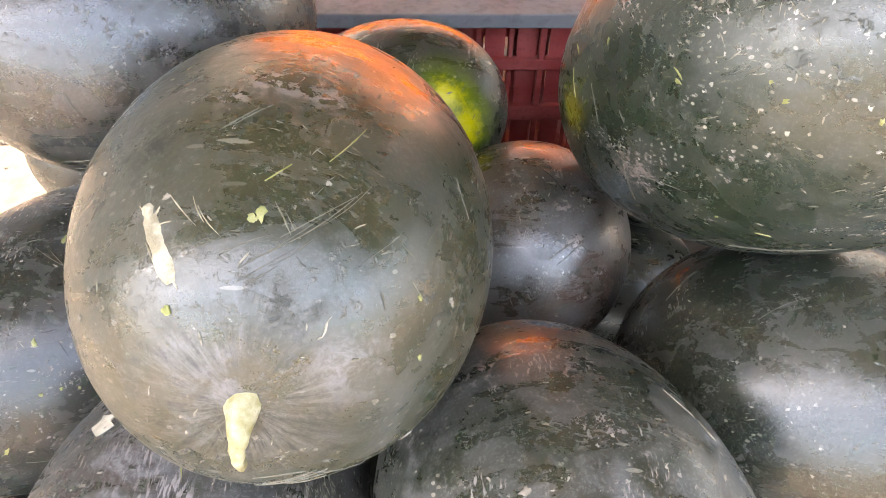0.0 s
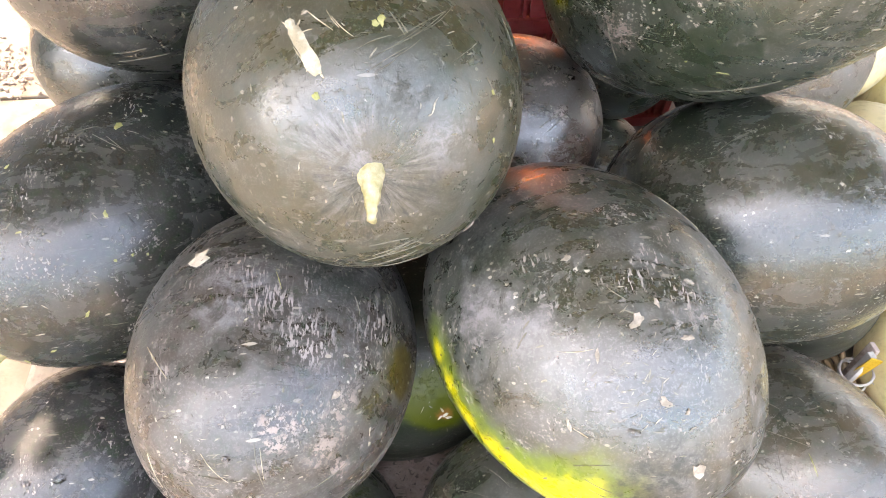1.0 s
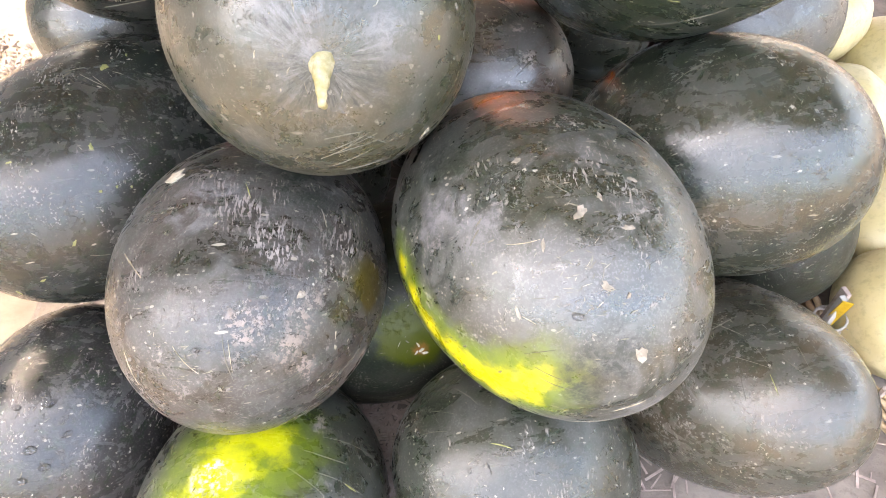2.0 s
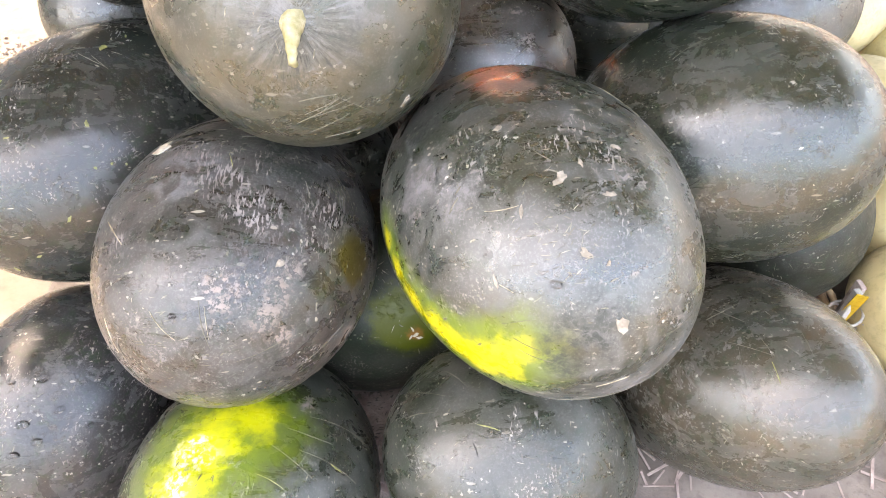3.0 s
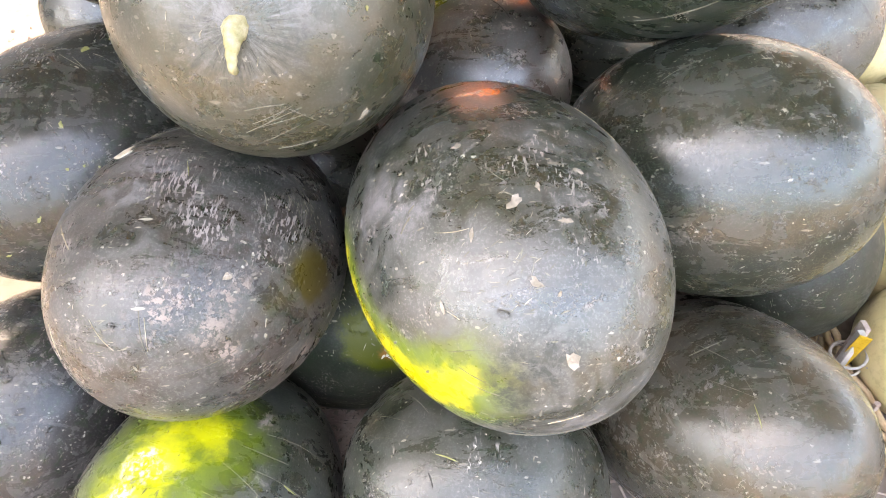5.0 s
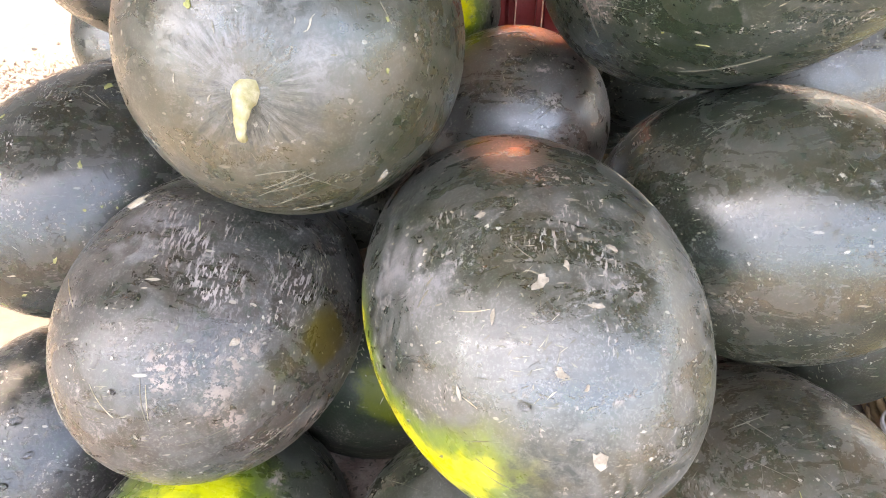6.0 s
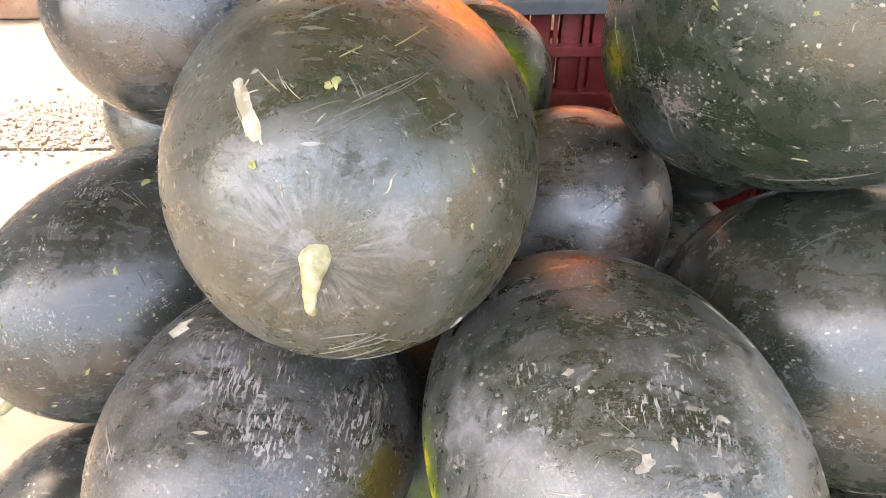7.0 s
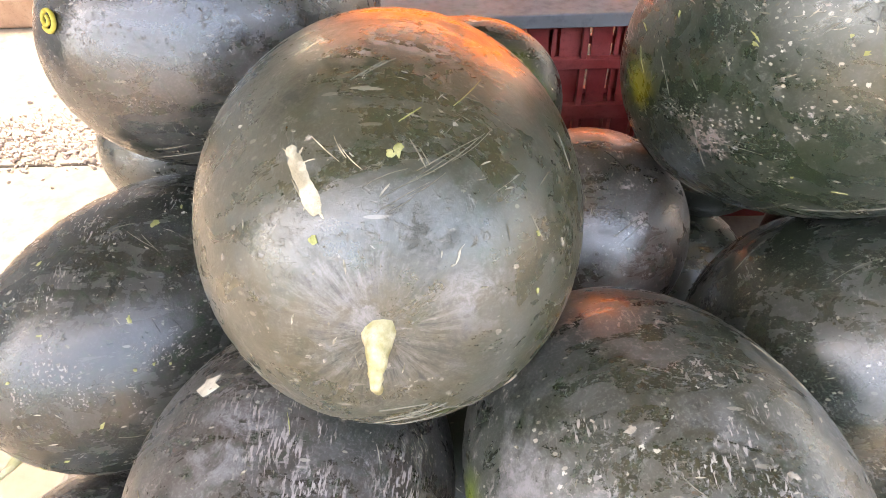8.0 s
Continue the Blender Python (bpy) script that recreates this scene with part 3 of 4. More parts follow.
tube(bm, [p + n * (0.001 + 0.00012 * k) + (u * math.cos(k * 0.42) + w * math.sin(k * 0.42) * 1.3) * (0.0075 - 0.00022 * k) for k in range(24)], [0.0019 - 0.00003 * k for k in range(24)], 8)
part("stem", bm, MAT["curl"], ob, "curled yellow stem end", True)
shaded = fruit("N", 14, "shaded watermelon with a yellow green spot", dust=0.1, gloss=0.4, ior=1.4, spots=[(0.0240, -0.0950, 0.0630, 0.037, 0.016, (0.055, 0.068, 0.002)), (0.0320, -0.1013, 0.0488, 0.006, 0.010, (0.22, 0.10, 0.02))])
for k, (w, long, wide) in enumerate((((0.0320, -0.1013, 0.0488), 0.0055, 0.0022), ((0.0290, -0.0990, 0.0550), 0.004, 0.0016), ((0.0350, -0.1010, 0.0440), 0.004, 0.002), ((0.0270, -0.1030, 0.0470), 0.0035, 0.0012))):
    patch(*shaded, w, long, wide, 1.1 * k, 60 + k, "blossom_scrap", "dry beige blossom scrap", "leaf")
fruit("O", 15, "dark green watermelon on the platform", dust=0.1, flecked=0.2, gloss=0.45, ior=1.35, tint=(0.010, 0.013, 0.008))
fruit("P", 16, "dark watermelon at the back of the heap", dust=0.3)
for x, y, z, ax, ay, az, r, length, seed, label, dust in (
        (0.215, 0.545, 0.104, 0.6, 0.6, 0.0, 0.102, 0.110, 21, "shaded dark watermelon deep in the heap", 0.1),
        (0.475, 0.610, 0.250, 0.9, 0.3, 0.1, 0.118, 0.140, 22, "grey green watermelon with pale bloom", 0.9),
        (-0.150, 0.505, 0.112, 0.8, 0.4, 0.0, 0.106, 0.120, 23, "shaded dark watermelon low in the heap", 0.1),
        (-0.330, 0.640, 0.106, 0.3, 0.8, 0.0, 0.106, 0.130, 24, "dark watermelon low at the back", 0.3),
        (0.470, 0.640, 0.075, 1.0, 0.2, 0.0, 0.075, 0.090, 25, "small dark watermelon low at the back", 0.3),
        (0.060, 0.640, 0.108, 0.7, 0.2, 0.0, 0.106, 0.120, 26, "dark watermelon low before the crate", 0.3),
        (0.250, 0.600, 0.276, 0.5, 0.7, 0.0, 0.085, 0.090, 27, "small dark watermelon wedged deep in the heap", 0.2)):
    watermelon((x, y, z), (ax, ay, az), r, length, seed, label, dust=dust)


def mark(thing, p, q, wide, material):
    """A scratch from p to q on the skin."""
    ob, a, r, length = thing
    p, q = Vector(p), Vector(q)
    rng = random.Random(round(1e5 * (p.x + 3 * q.y)))
    bm = bmesh.new()
    last = None
    steps = 8
    side = (q - p).cross(p).normalized()
    sway = rng.uniform(-0.05, 0.05) * (q - p).length
    for k in range(steps + 1):
        f = k / steps
        c, n = surface(a, r, length, p.lerp(q, f) + side * sway * math.sin(math.pi * f))
        w = wide * (0.2 + 0.8 * math.sin(math.pi * (0.08 + 0.84 * f))) * rng.uniform(0.45, 1.3)
        row = (bm.verts.new(c + side * w - n * 0.0003), bm.verts.new(c + n * 0.0003 + side * w * 0.5), bm.verts.new(c + n * 0.0003 - side * w * 0.5), bm.verts.new(c - side * w - n * 0.0003))
        if last:
            for i in range(3):
                bm.faces.new((last[i], last[i + 1], row[i + 1], row[i]))
        last = row
    part("plant_shred" if material == "petal" else "nick" if material == "dark" else "scratch", bm, MAT[material], ob)


def dot(thing, way, size, material, seed):
    ob, a, r, length = thing
    rng = random.Random(seed)
    bm = bmesh.new()
    flake(bm, a, r, length, way, rng.uniform(0, 6.28), size * 0.75, size * rng.uniform(0.4, 0.7), rng, 0.0005, 10)
    part("plant_bit" if material == "petal" else "nick" if material == "dark" else "scab", bm, MAT[material], ob)


mark(top, (-0.0268, -0.1010, 0.1055), (-0.0320, -0.0951, 0.1056), 0.00080, "scar")
mark(top, (-0.0263, -0.1011, 0.1056), (-0.0281, -0.0951, 0.1073), 0.00070, "scar")
mark(top, (-0.0252, -0.1021, 0.1056), (-0.0227, -0.0979, 0.1081), 0.00075, "scar")
mark(top, (-0.0229, -0.1051, 0.1051), (-0.0172, -0.1047, 0.1070), 0.00040, "scar")
mark(top, (-0.0184, -0.1195, 0.0991), (-0.0214, -0.1232, 0.0955), 0.00050, "scar")
mark(top, (-0.0170, -0.1215, 0.0982), (-0.0131, -0.1281, 0.0949), 0.00070, "scar")
mark(top, (-0.0193, -0.0939, 0.1106), (-0.0068, -0.1079, 0.1078), 0.00035, "scar")
mark(top, (-0.0268, -0.1101, 0.1012), (-0.0224, -0.1187, 0.0981), 0.00050, "scar")
mark(top, (0.0084, -0.1280, 0.0975), (0.0294, -0.1145, 0.1017), 0.00022, "chip")
mark(top, (0.0095, -0.1231, 0.1007), (0.0385, -0.1003, 0.1047), 0.00020, "chip")
mark(top, (0.0138, -0.1201, 0.1021), (0.0519, -0.0842, 0.1033), 0.00025, "chip")
mark(top, (0.0242, -0.1112, 0.1049), (0.0499, -0.0872, 0.1037), 0.00030, "chip")
mark(top, (0.0380, -0.1040, 0.1035), (0.0556, -0.0789, 0.1025), 0.00020, "chip")
mark(top, (0.0513, -0.1138, 0.0907), (0.0650, -0.0960, 0.0885), 0.00022, "chip")
mark(top, (0.0028, -0.1186, 0.1034), (0.0206, -0.1108, 0.1058), 0.00018, "chip")
mark(top, (0.0211, -0.0977, 0.1109), (0.0279, -0.1093, 0.1047), 0.00040, "chip")
mark(top, (0.0254, -0.1014, 0.1087), (0.0294, -0.1078, 0.1049), 0.00030, "chip")
mark(top, (-0.0052, -0.0653, 0.1194), (0.0086, -0.0515, 0.1207), 0.00030, "chip")
mark(top, (0.0007, -0.0619, 0.1201), (0.0134, -0.0490, 0.1203), 0.00025, "chip")
mark(top, (0.0388, -0.0756, 0.1116), (0.0513, -0.0497, 0.1089), 0.00040, "petal")
mark(top, (0.0164, -0.0900, 0.1140), (0.0254, -0.0807, 0.1146), 0.00040, "petal")
mark(top, (0.0138, -0.1272, 0.0975), (0.0235, -0.1210, 0.0997), 0.00020, "chip")
mark(top, (0.0203, -0.1219, 0.0999), (0.0356, -0.1091, 0.1020), 0.00020, "chip")
mark(top, (-0.0097, -0.0959, 0.1119), (-0.0039, -0.1069, 0.1085), 0.00030, "scar")
mark(top, (-0.0071, -0.1003, 0.1108), (0.0026, -0.1120, 0.1067), 0.00025, "scar")
mark(top, (0.0712, -0.1062, 0.0762), (0.0765, -0.1092, 0.0657), 0.00040, "chip")
mark(top, (0.0761, -0.0910, 0.0794), (0.0830, -0.0760, 0.0772), 0.00035, "chip")
mark(top, (0.0899, -0.0413, 0.0754), (0.0962, -0.0566, 0.0623), 0.00030, "chip")
mark(top, (-0.0024, -0.1508, -0.0161), (0.0338, -0.1533, 0.0011), 0.00020, "chip")
mark(top, (0.0058, -0.1535, -0.0113), (0.0356, -0.1503, -0.0049), 0.00020, "chip")
mark(top, (0.0131, -0.1544, -0.0083), (0.0299, -0.1556, 0.0039), 0.00017, "chip")
mark(top, (0.0037, -0.1551, -0.0077), (0.0248, -0.1562, 0.0014), 0.00017, "chip")
mark(top, (0.0040, -0.1444, -0.0273), (0.0308, -0.1483, -0.0130), 0.00020, "chip")
mark(top, (0.0108, -0.1364, -0.0381), (0.0354, -0.1328, -0.0345), 0.00017, "chip")
mark(top, (0.0025, -0.1593, 0.0036), (0.0253, -0.1573, 0.0055), 0.00030, "chip")
mark(top, (0.0253, -0.1568, 0.0037), (0.0463, -0.1361, -0.0221), 0.00025, "chip")
mark(left, (-0.0337, -0.1110, 0.0676), (-0.0191, -0.1251, 0.0535), 0.00035, "scar")
mark(left, (-0.0010, -0.1103, 0.0736), (0.0018, -0.1286, 0.0468), 0.00050, "chip")
mark(left, (0.0021, -0.1127, 0.0706), (0.0021, -0.1259, 0.0522), 0.00040, "scar")
mark(left, (-0.0718, -0.0402, 0.0820), (-0.0545, -0.0680, 0.0865), 0.00070, "scar")
mark(left, (-0.0729, -0.0970, 0.0466), (-0.0663, -0.1124, 0.0283), 0.00040, "scar")
mark(left, (-0.0650, -0.1101, 0.0380), (-0.0506, -0.1254, 0.0044), 0.00030, "chip")
mark(left, (0.0157, -0.1308, 0.0322), (0.0509, -0.1116, 0.0335), 0.00020, "chip")
mark(left, (0.0445, -0.1193, -0.0026), (0.0832, -0.0799, 0.0010), 0.00020, "chip")
mark(left, (0.0636, -0.0160, 0.0873), (0.0665, -0.0298, 0.0830), 0.00030, "chip")
mark(left, (0.0130, -0.0057, 0.1085), (0.0173, -0.0209, 0.1077), 0.00045, "petal")
mark(left, (-0.0285, 0.0354, 0.0982), (-0.0111, 0.0519, 0.0958), 0.00040, "chip")
mark(left, (0.0182, 0.0185, 0.1049), (0.0450, 0.0210, 0.0961), 0.00030, "chip")
mark(right, (-0.0482, -0.0698, 0.0835), (-0.0283, -0.0750, 0.0915), 0.00040, "scar")
mark(right, (-0.0419, -0.1200, 0.0345), (-0.0225, -0.1266, 0.0451), 0.00025, "chip")
mark(right, (-0.0321, -0.1304, 0.0211), (-0.0122, -0.1402, 0.0177), 0.00025, "chip")
mark(right, (-0.0355, -0.1266, 0.0281), (-0.0191, -0.1361, 0.0247), 0.00025, "chip")
mark(right, (0.0177, -0.1465, -0.0053), (0.0388, -0.1450, 0.0016), 0.00050, "scar")
mark(right, (-0.0062, -0.1331, -0.0385), (0.0367, -0.1408, -0.0242), 0.00025, "chip")
mark(right, (0.0367, -0.1408, -0.0242), (0.0738, -0.1261, -0.0172), 0.00035, "chip")
mark(right, (0.0578, -0.1345, 0.0284), (0.0811, -0.1178, 0.0271), 0.00030, "chip")
mark(right, (-0.0428, -0.1066, 0.0564), (-0.0349, -0.1131, 0.0554), 0.00055, "scar")
mark(right, (0.0553, 0.0518, 0.0930), (0.0694, 0.0356, 0.0857), 0.00060, "scar")
mark(right, (0.0712, 0.0333, 0.0847), (0.0795, 0.0231, 0.0814), 0.00060, "scar")
mark(right, (0.0920, 0.0030, 0.0729), (0.1031, -0.0244, 0.0587), 0.00035, "chip")
mark(right, (-0.0644, -0.0502, 0.0813), (-0.0605, -0.0473, 0.0856), 0.00110, "chip")
mark(right, (-0.0688, -0.0589, 0.0725), (-0.0628, -0.0530, 0.0813), 0.00080, "chip")
mark(right, (-0.0093, -0.0576, 0.1042), (0.0001, -0.0630, 0.1036), 0.00080, "chip")
mark(right, (-0.0173, -0.0392, 0.1078), (-0.0052, -0.0525, 0.1064), 0.00040, "chip")
mark(big, (-0.0428, -0.0855, -0.0880), (0.0049, -0.1185, -0.0566), 0.00060, "chip")
mark(big, (-0.1053, -0.0662, 0.0337), (-0.1018, -0.0734, 0.0302), 0.00075, "petal")
mark(big, (-0.1129, -0.0599, 0.0147), (-0.1105, -0.0654, 0.0082), 0.00080, "chip")
mark(big, (-0.1236, -0.0440, -0.0092), (-0.1205, -0.0500, -0.0141), 0.00065, "chip")
mark(big, (-0.1402, 0.0279, -0.0036), (-0.1401, 0.0175, -0.0051), 0.00090, "petal")
mark(big, (-0.1420, 0.0184, -0.0163), (-0.1406, 0.0033, -0.0307), 0.00035, "petal")
mark(big, (-0.1074, 0.0041, -0.1367), (-0.0793, -0.0206, -0.1265), 0.00020, "chip")
mark(big, (-0.1093, -0.0590, -0.0478), (-0.0848, -0.0890, -0.0386), 0.00020, "chip")
mark(big, (-0.1003, -0.0688, -0.0504), (-0.0731, -0.1028, -0.0261), 0.00020, "dark")
mark(big, (-0.0607, -0.0381, -0.1328), (-0.0526, -0.0873, -0.0803), 0.00020, "chip")
mark(big, (-0.0446, -0.1079, -0.0542), (-0.0361, -0.1117, -0.0535), 0.00075, "petal")
mark(big, (-0.1159, -0.0515, -0.0436), (-0.1008, -0.0533, -0.0760), 0.00025, "chip")
mark(big, (-0.1359, -0.0114, -0.0099), (-0.1302, -0.0290, -0.0305), 0.00025, "chip")
mark(grey, (-0.0418, -0.0159, 0.1123), (-0.0112, -0.0084, 0.1244), 0.00025, "chip")
mark(grey, (-0.0338, -0.0057, 0.1150), (-0.0159, -0.0321, 0.1268), 0.00030, "chip")
mark(grey, (-0.0286, -0.0508, 0.1206), (-0.0312, -0.0875, 0.1077), 0.00025, "chip")
mark(grey, (-0.0119, -0.0461, 0.1288), (-0.0067, -0.0696, 0.1286), 0.00025, "chip")
mark(grey, (-0.0100, -0.0735, 0.1264), (-0.0085, -0.0919, 0.1207), 0.00070, "petal")
mark(grey, (0.0215, -0.0542, 0.1363), (0.0220, -0.0760, 0.1347), 0.00025, "chip")
mark(grey, (-0.0402, -0.0393, 0.1142), (-0.0067, -0.0696, 0.1286), 0.00025, "chip")
mark(grey, (0.0045, -0.0623, 0.1332), (0.0160, -0.0800, 0.1330), 0.00020, "chip")
mark(low, (-0.0386, -0.0259, 0.1123), (-0.0216, -0.0325, 0.1121), 0.00070, "petal")
mark(low, (-0.0437, -0.0386, 0.1070), (-0.0406, -0.0485, 0.1030), 0.00080, "dark")
mark(low, (-0.0902, 0.0234, 0.0850), (-0.0614, 0.0044, 0.1084), 0.00020, "chip")
mark(low, (-0.0955, -0.0003, 0.0848), (-0.0714, -0.0076, 0.1036), 0.00020, "chip")
mark(low, (-0.0170, 0.0283, 0.1124), (0.0055, 0.0179, 0.1127), 0.00025, "chip")
mark(low, (-0.0599, 0.0328, 0.1021), (-0.0425, 0.0074, 0.1140), 0.00025, "chip")
mark(spotted, (0.0799, -0.0108, 0.0793), (0.0879, -0.0143, 0.0697), 0.00080, "petal")
mark(spotted, (0.0476, 0.0126, 0.1017), (0.0811, 0.0068, 0.0786), 0.00020, "chip")
mark(spotted, (0.0577, -0.0057, 0.0973), (0.0977, -0.0178, 0.0541), 0.00020, "chip")
mark(spotted, (0.0627, 0.0276, 0.0909), (0.1047, 0.0235, 0.0420), 0.00020, "chip")
mark(spotted, (0.0372, -0.0042, 0.1071), (0.0669, -0.0261, 0.0890), 0.00020, "chip")
mark(spotted, (0.0277, -0.0276, 0.1090), (0.0482, -0.0381, 0.0989), 0.00025, "petal")
mark(corner, (-0.0073, -0.1296, 0.0177), (-0.0019, -0.1294, -0.0010), 0.00030, "chip")
mark(corner, (0.0078, -0.1262, 0.0175), (0.0117, -0.1258, 0.0104), 0.00040, "chip")
mark(corner, (-0.0371, -0.1209, -0.0429), (-0.0086, -0.1224, -0.0380), 0.00030, "chip")
mark(corner, (-0.0384, -0.1132, -0.0558), (0.0052, -0.1148, -0.0488), 0.00040, "chip")
mark(deep, (0.0156, -0.0750, 0.0703), (0.0396, -0.0596, 0.0776), 0.00090, "chip")
mark(deep, (0.0227, -0.0772, 0.0660), (0.0446, -0.0600, 0.0747), 0.00060, "chip")
mark(deep, (-0.0227, 0.0090, 0.1020), (0.0114, 0.0117, 0.1060), 0.00025, "chip")
mark(deep, (0.0146, -0.0035, 0.1059), (0.0317, -0.0275, 0.0985), 0.00070, "dark")
mark(smooth, (-0.0705, -0.0089, 0.0971), (-0.0382, -0.0016, 0.1121), 0.00020, "chip")
mark(smooth, (0.0534, -0.1165, 0.0369), (0.0773, -0.1019, 0.0523), 0.00030, "chip")
mark(smooth, (0.0635, -0.1131, 0.0392), (0.0846, -0.0993, 0.0497), 0.00030, "chip")
mark(smooth, (-0.0179, -0.1048, -0.0534), (-0.0030, -0.1166, -0.0324), 0.00030, "chip")
mark(smooth, (-0.1116, 0.0381, 0.0601), (-0.0887, 0.0552, 0.0752), 0.00050, "chip")
mark(oblong, (0.0068, -0.0207, 0.1202), (0.0308, -0.0332, 0.1131), 0.00030, "chip")
mark(oblong, (0.0179, -0.0224, 0.1185), (0.0332, -0.0351, 0.1118), 0.00025, "chip")
mark(oblong, (-0.0050, -0.0181, 0.1212), (0.0105, -0.0115, 0.1208), 0.00030, "chip")
mark(oblong, (0.0326, -0.0143, 0.1166), (0.0414, -0.0161, 0.1138), 0.00050, "chip")
mark(oblong, (0.0226, -0.0801, 0.0943), (0.0315, -0.0764, 0.0929), 0.00035, "dark")
mark(oblong, (0.0337, -0.0809, 0.0885), (0.0410, -0.0885, 0.0776), 0.00030, "dark")
mark(oblong, (0.0461, -0.0774, 0.0840), (0.0548, -0.0838, 0.0714), 0.00030, "dark")
mark(oblong, (0.0034, -0.1390, 0.0150), (0.0206, -0.1326, 0.0078), 0.00025, "chip")
dot(smooth, (-0.0268, -0.0260, 0.1124), 0.00180, "scab", 0)
dot(smooth, (0.0039, -0.0392, 0.1143), 0.00180, "scab", 1)
dot(smooth, (0.0150, -0.1183, 0.0403), 0.00120, "scab", 2)
dot(smooth, (0.0225, -0.1176, 0.0432), 0.00120, "scab", 3)
dot(smooth, (-0.0354, -0.0842, 0.0762), 0.00160, "scab", 4)
dot(smooth, (-0.0356, -0.1048, 0.0443), 0.00140, "scab", 5)
dot(oblong, (0.0252, -0.0098, 0.1188), 0.00400, "petal", 6)
dot(oblong, (0.0287, 0.0037, 0.1190), 0.00200, "scab", 7)
dot(oblong, (-0.0071, -0.0322, 0.1193), 0.00160, "scab", 8)
dot(oblong, (-0.0299, -0.0137, 0.1197), 0.00180, "scab", 9)
dot(oblong, (0.0205, -0.0863, 0.0907), 0.00300, "petal", 10)
dot(oblong, (0.0356, -0.1054, 0.0619), 0.00260, "petal", 11)
dot(oblong, (-0.0224, -0.1021, 0.0897), 0.00140, "scab", 12)
dot(oblong, (-0.0610, -0.1419, 0.0376), 0.00300, "scab", 13)
dot(top, (-0.0550, -0.1139, 0.0790), 0.00220, "scab", 14)
dot(top, (-0.0622, -0.1176, 0.0657), 0.00240, "scab", 15)
dot(top, (0.0871, -0.0990, 0.0541), 0.00240, "scab", 16)
dot(top, (0.0745, -0.1242, 0.0476), 0.00220, "petal", 17)
dot(top, (-0.0184, -0.1339, 0.0883), 0.00360, "petal", 18)
dot(top, (0.0135, -0.1049, 0.1093), 0.00450, "petal", 19)
dot(top, (-0.0206, -0.0946, 0.1100), 0.00300, "scab", 20)
dot(top, (-0.0184, -0.1596, 0.0390), 0.00150, "scab", 21)
dot(big, (-0.0666, -0.0979, -0.0501), 0.00200, "petal", 22)
dot(big, (-0.0664, -0.1120, -0.0087), 0.00240, "scab", 23)
dot(big, (-0.0853, -0.0941, -0.0203), 0.00160, "scab", 24)
dot(big, (-0.1038, -0.0754, -0.0116), 0.00140, "scab", 25)
dot(right, (-0.0502, -0.0095, 0.1012), 0.00260, "scab", 26)
dot(right, (-0.0332, -0.0165, 0.1073), 0.00240, "scab", 27)
dot(right, (0.0286, -0.0405, 0.1078), 0.00160, "scab", 28)
dot(right, (-0.0077, -0.1179, 0.0663), 0.00140, "dark", 29)
dot(right, (0.0375, -0.0422, 0.1054), 0.00240, "scab", 30)
dot(right, (0.0415, -0.0637, 0.0989), 0.00160, "scab", 31)
dot(left, (-0.0394, 0.0155, 0.0998), 0.00340, "scab", 32)
dot(left, (-0.0118, 0.0048, 0.1081), 0.00280, "scab", 33)
dot(left, (-0.0169, -0.1167, 0.0661), 0.00140, "dark", 34)
dot(left, (-0.0129, 0.0809, 0.1000), 0.00140, "scab", 35)
dot(low, (-0.0727, -0.0316, 0.0977), 0.00130, "scab", 36)
dot(low, (0.0011, -0.0121, 0.1147), 0.00160, "scab", 37)
dot(spotted, (0.0907, 0.0844, 0.0291), 0.00150, "scab", 38)
dot(big, (-0.0710, -0.1057, 0.0489), 0.00260, "petal", 39)
dot(big, (-0.0645, -0.1135, 0.0427), 0.00360, "petal", 40)
dot(big, (-0.1112, -0.0636, 0.0118), 0.00200, "scab", 41)

# water drops on the wet fruit
rng = random.Random(77)
DROPS = [(wet, w, rng.uniform(0.0028, 0.0052)) for w in ((0.026, -0.0275, 0.1017), (0.0528, 0.0106, 0.1074), (-0.0009, -0.0289, 0.102), (0.0099, -0.0599, 0.0815), (0.0593, -0.0554, 0.0628), (0.04, -0.05, 0.085), (0.0, -0.075, 0.06), (0.02, -0.072, 0.07))]
DROPS += [(right, (-0.0109, -0.1172, 0.0653), 0.0032), (left, (-0.0188, -0.1154, 0.0669), 0.0024)]
for (thing, a, r, length), w, s in DROPS:
    p, n = surface(a, r, length, w)
    bm = bmesh.new()
    bmesh.ops.create_icosphere(bm, subdivisions=2, radius=1)
    turn = n.to_track_quat("Z", "Y").to_matrix().to_4x4()
    bmesh.ops.transform(bm, verts=bm.verts, matrix=Matrix.Translation(p * 1.003) @ turn @ Matrix.Diagonal((s * 1.25, s * 0.8, s * 0.55, 1)))
    part("water_drop", bm, water, thing, "clear water drop", True)


# ---- red crate, grey board ----
crate = tagged(new("plastic_crate"), "dusty red slotted plastic crate under a grey board", "crate")
CX0, CX1, CY0, CY1, CH = -0.20, 0.46, 0.79, 1.17, 0.343


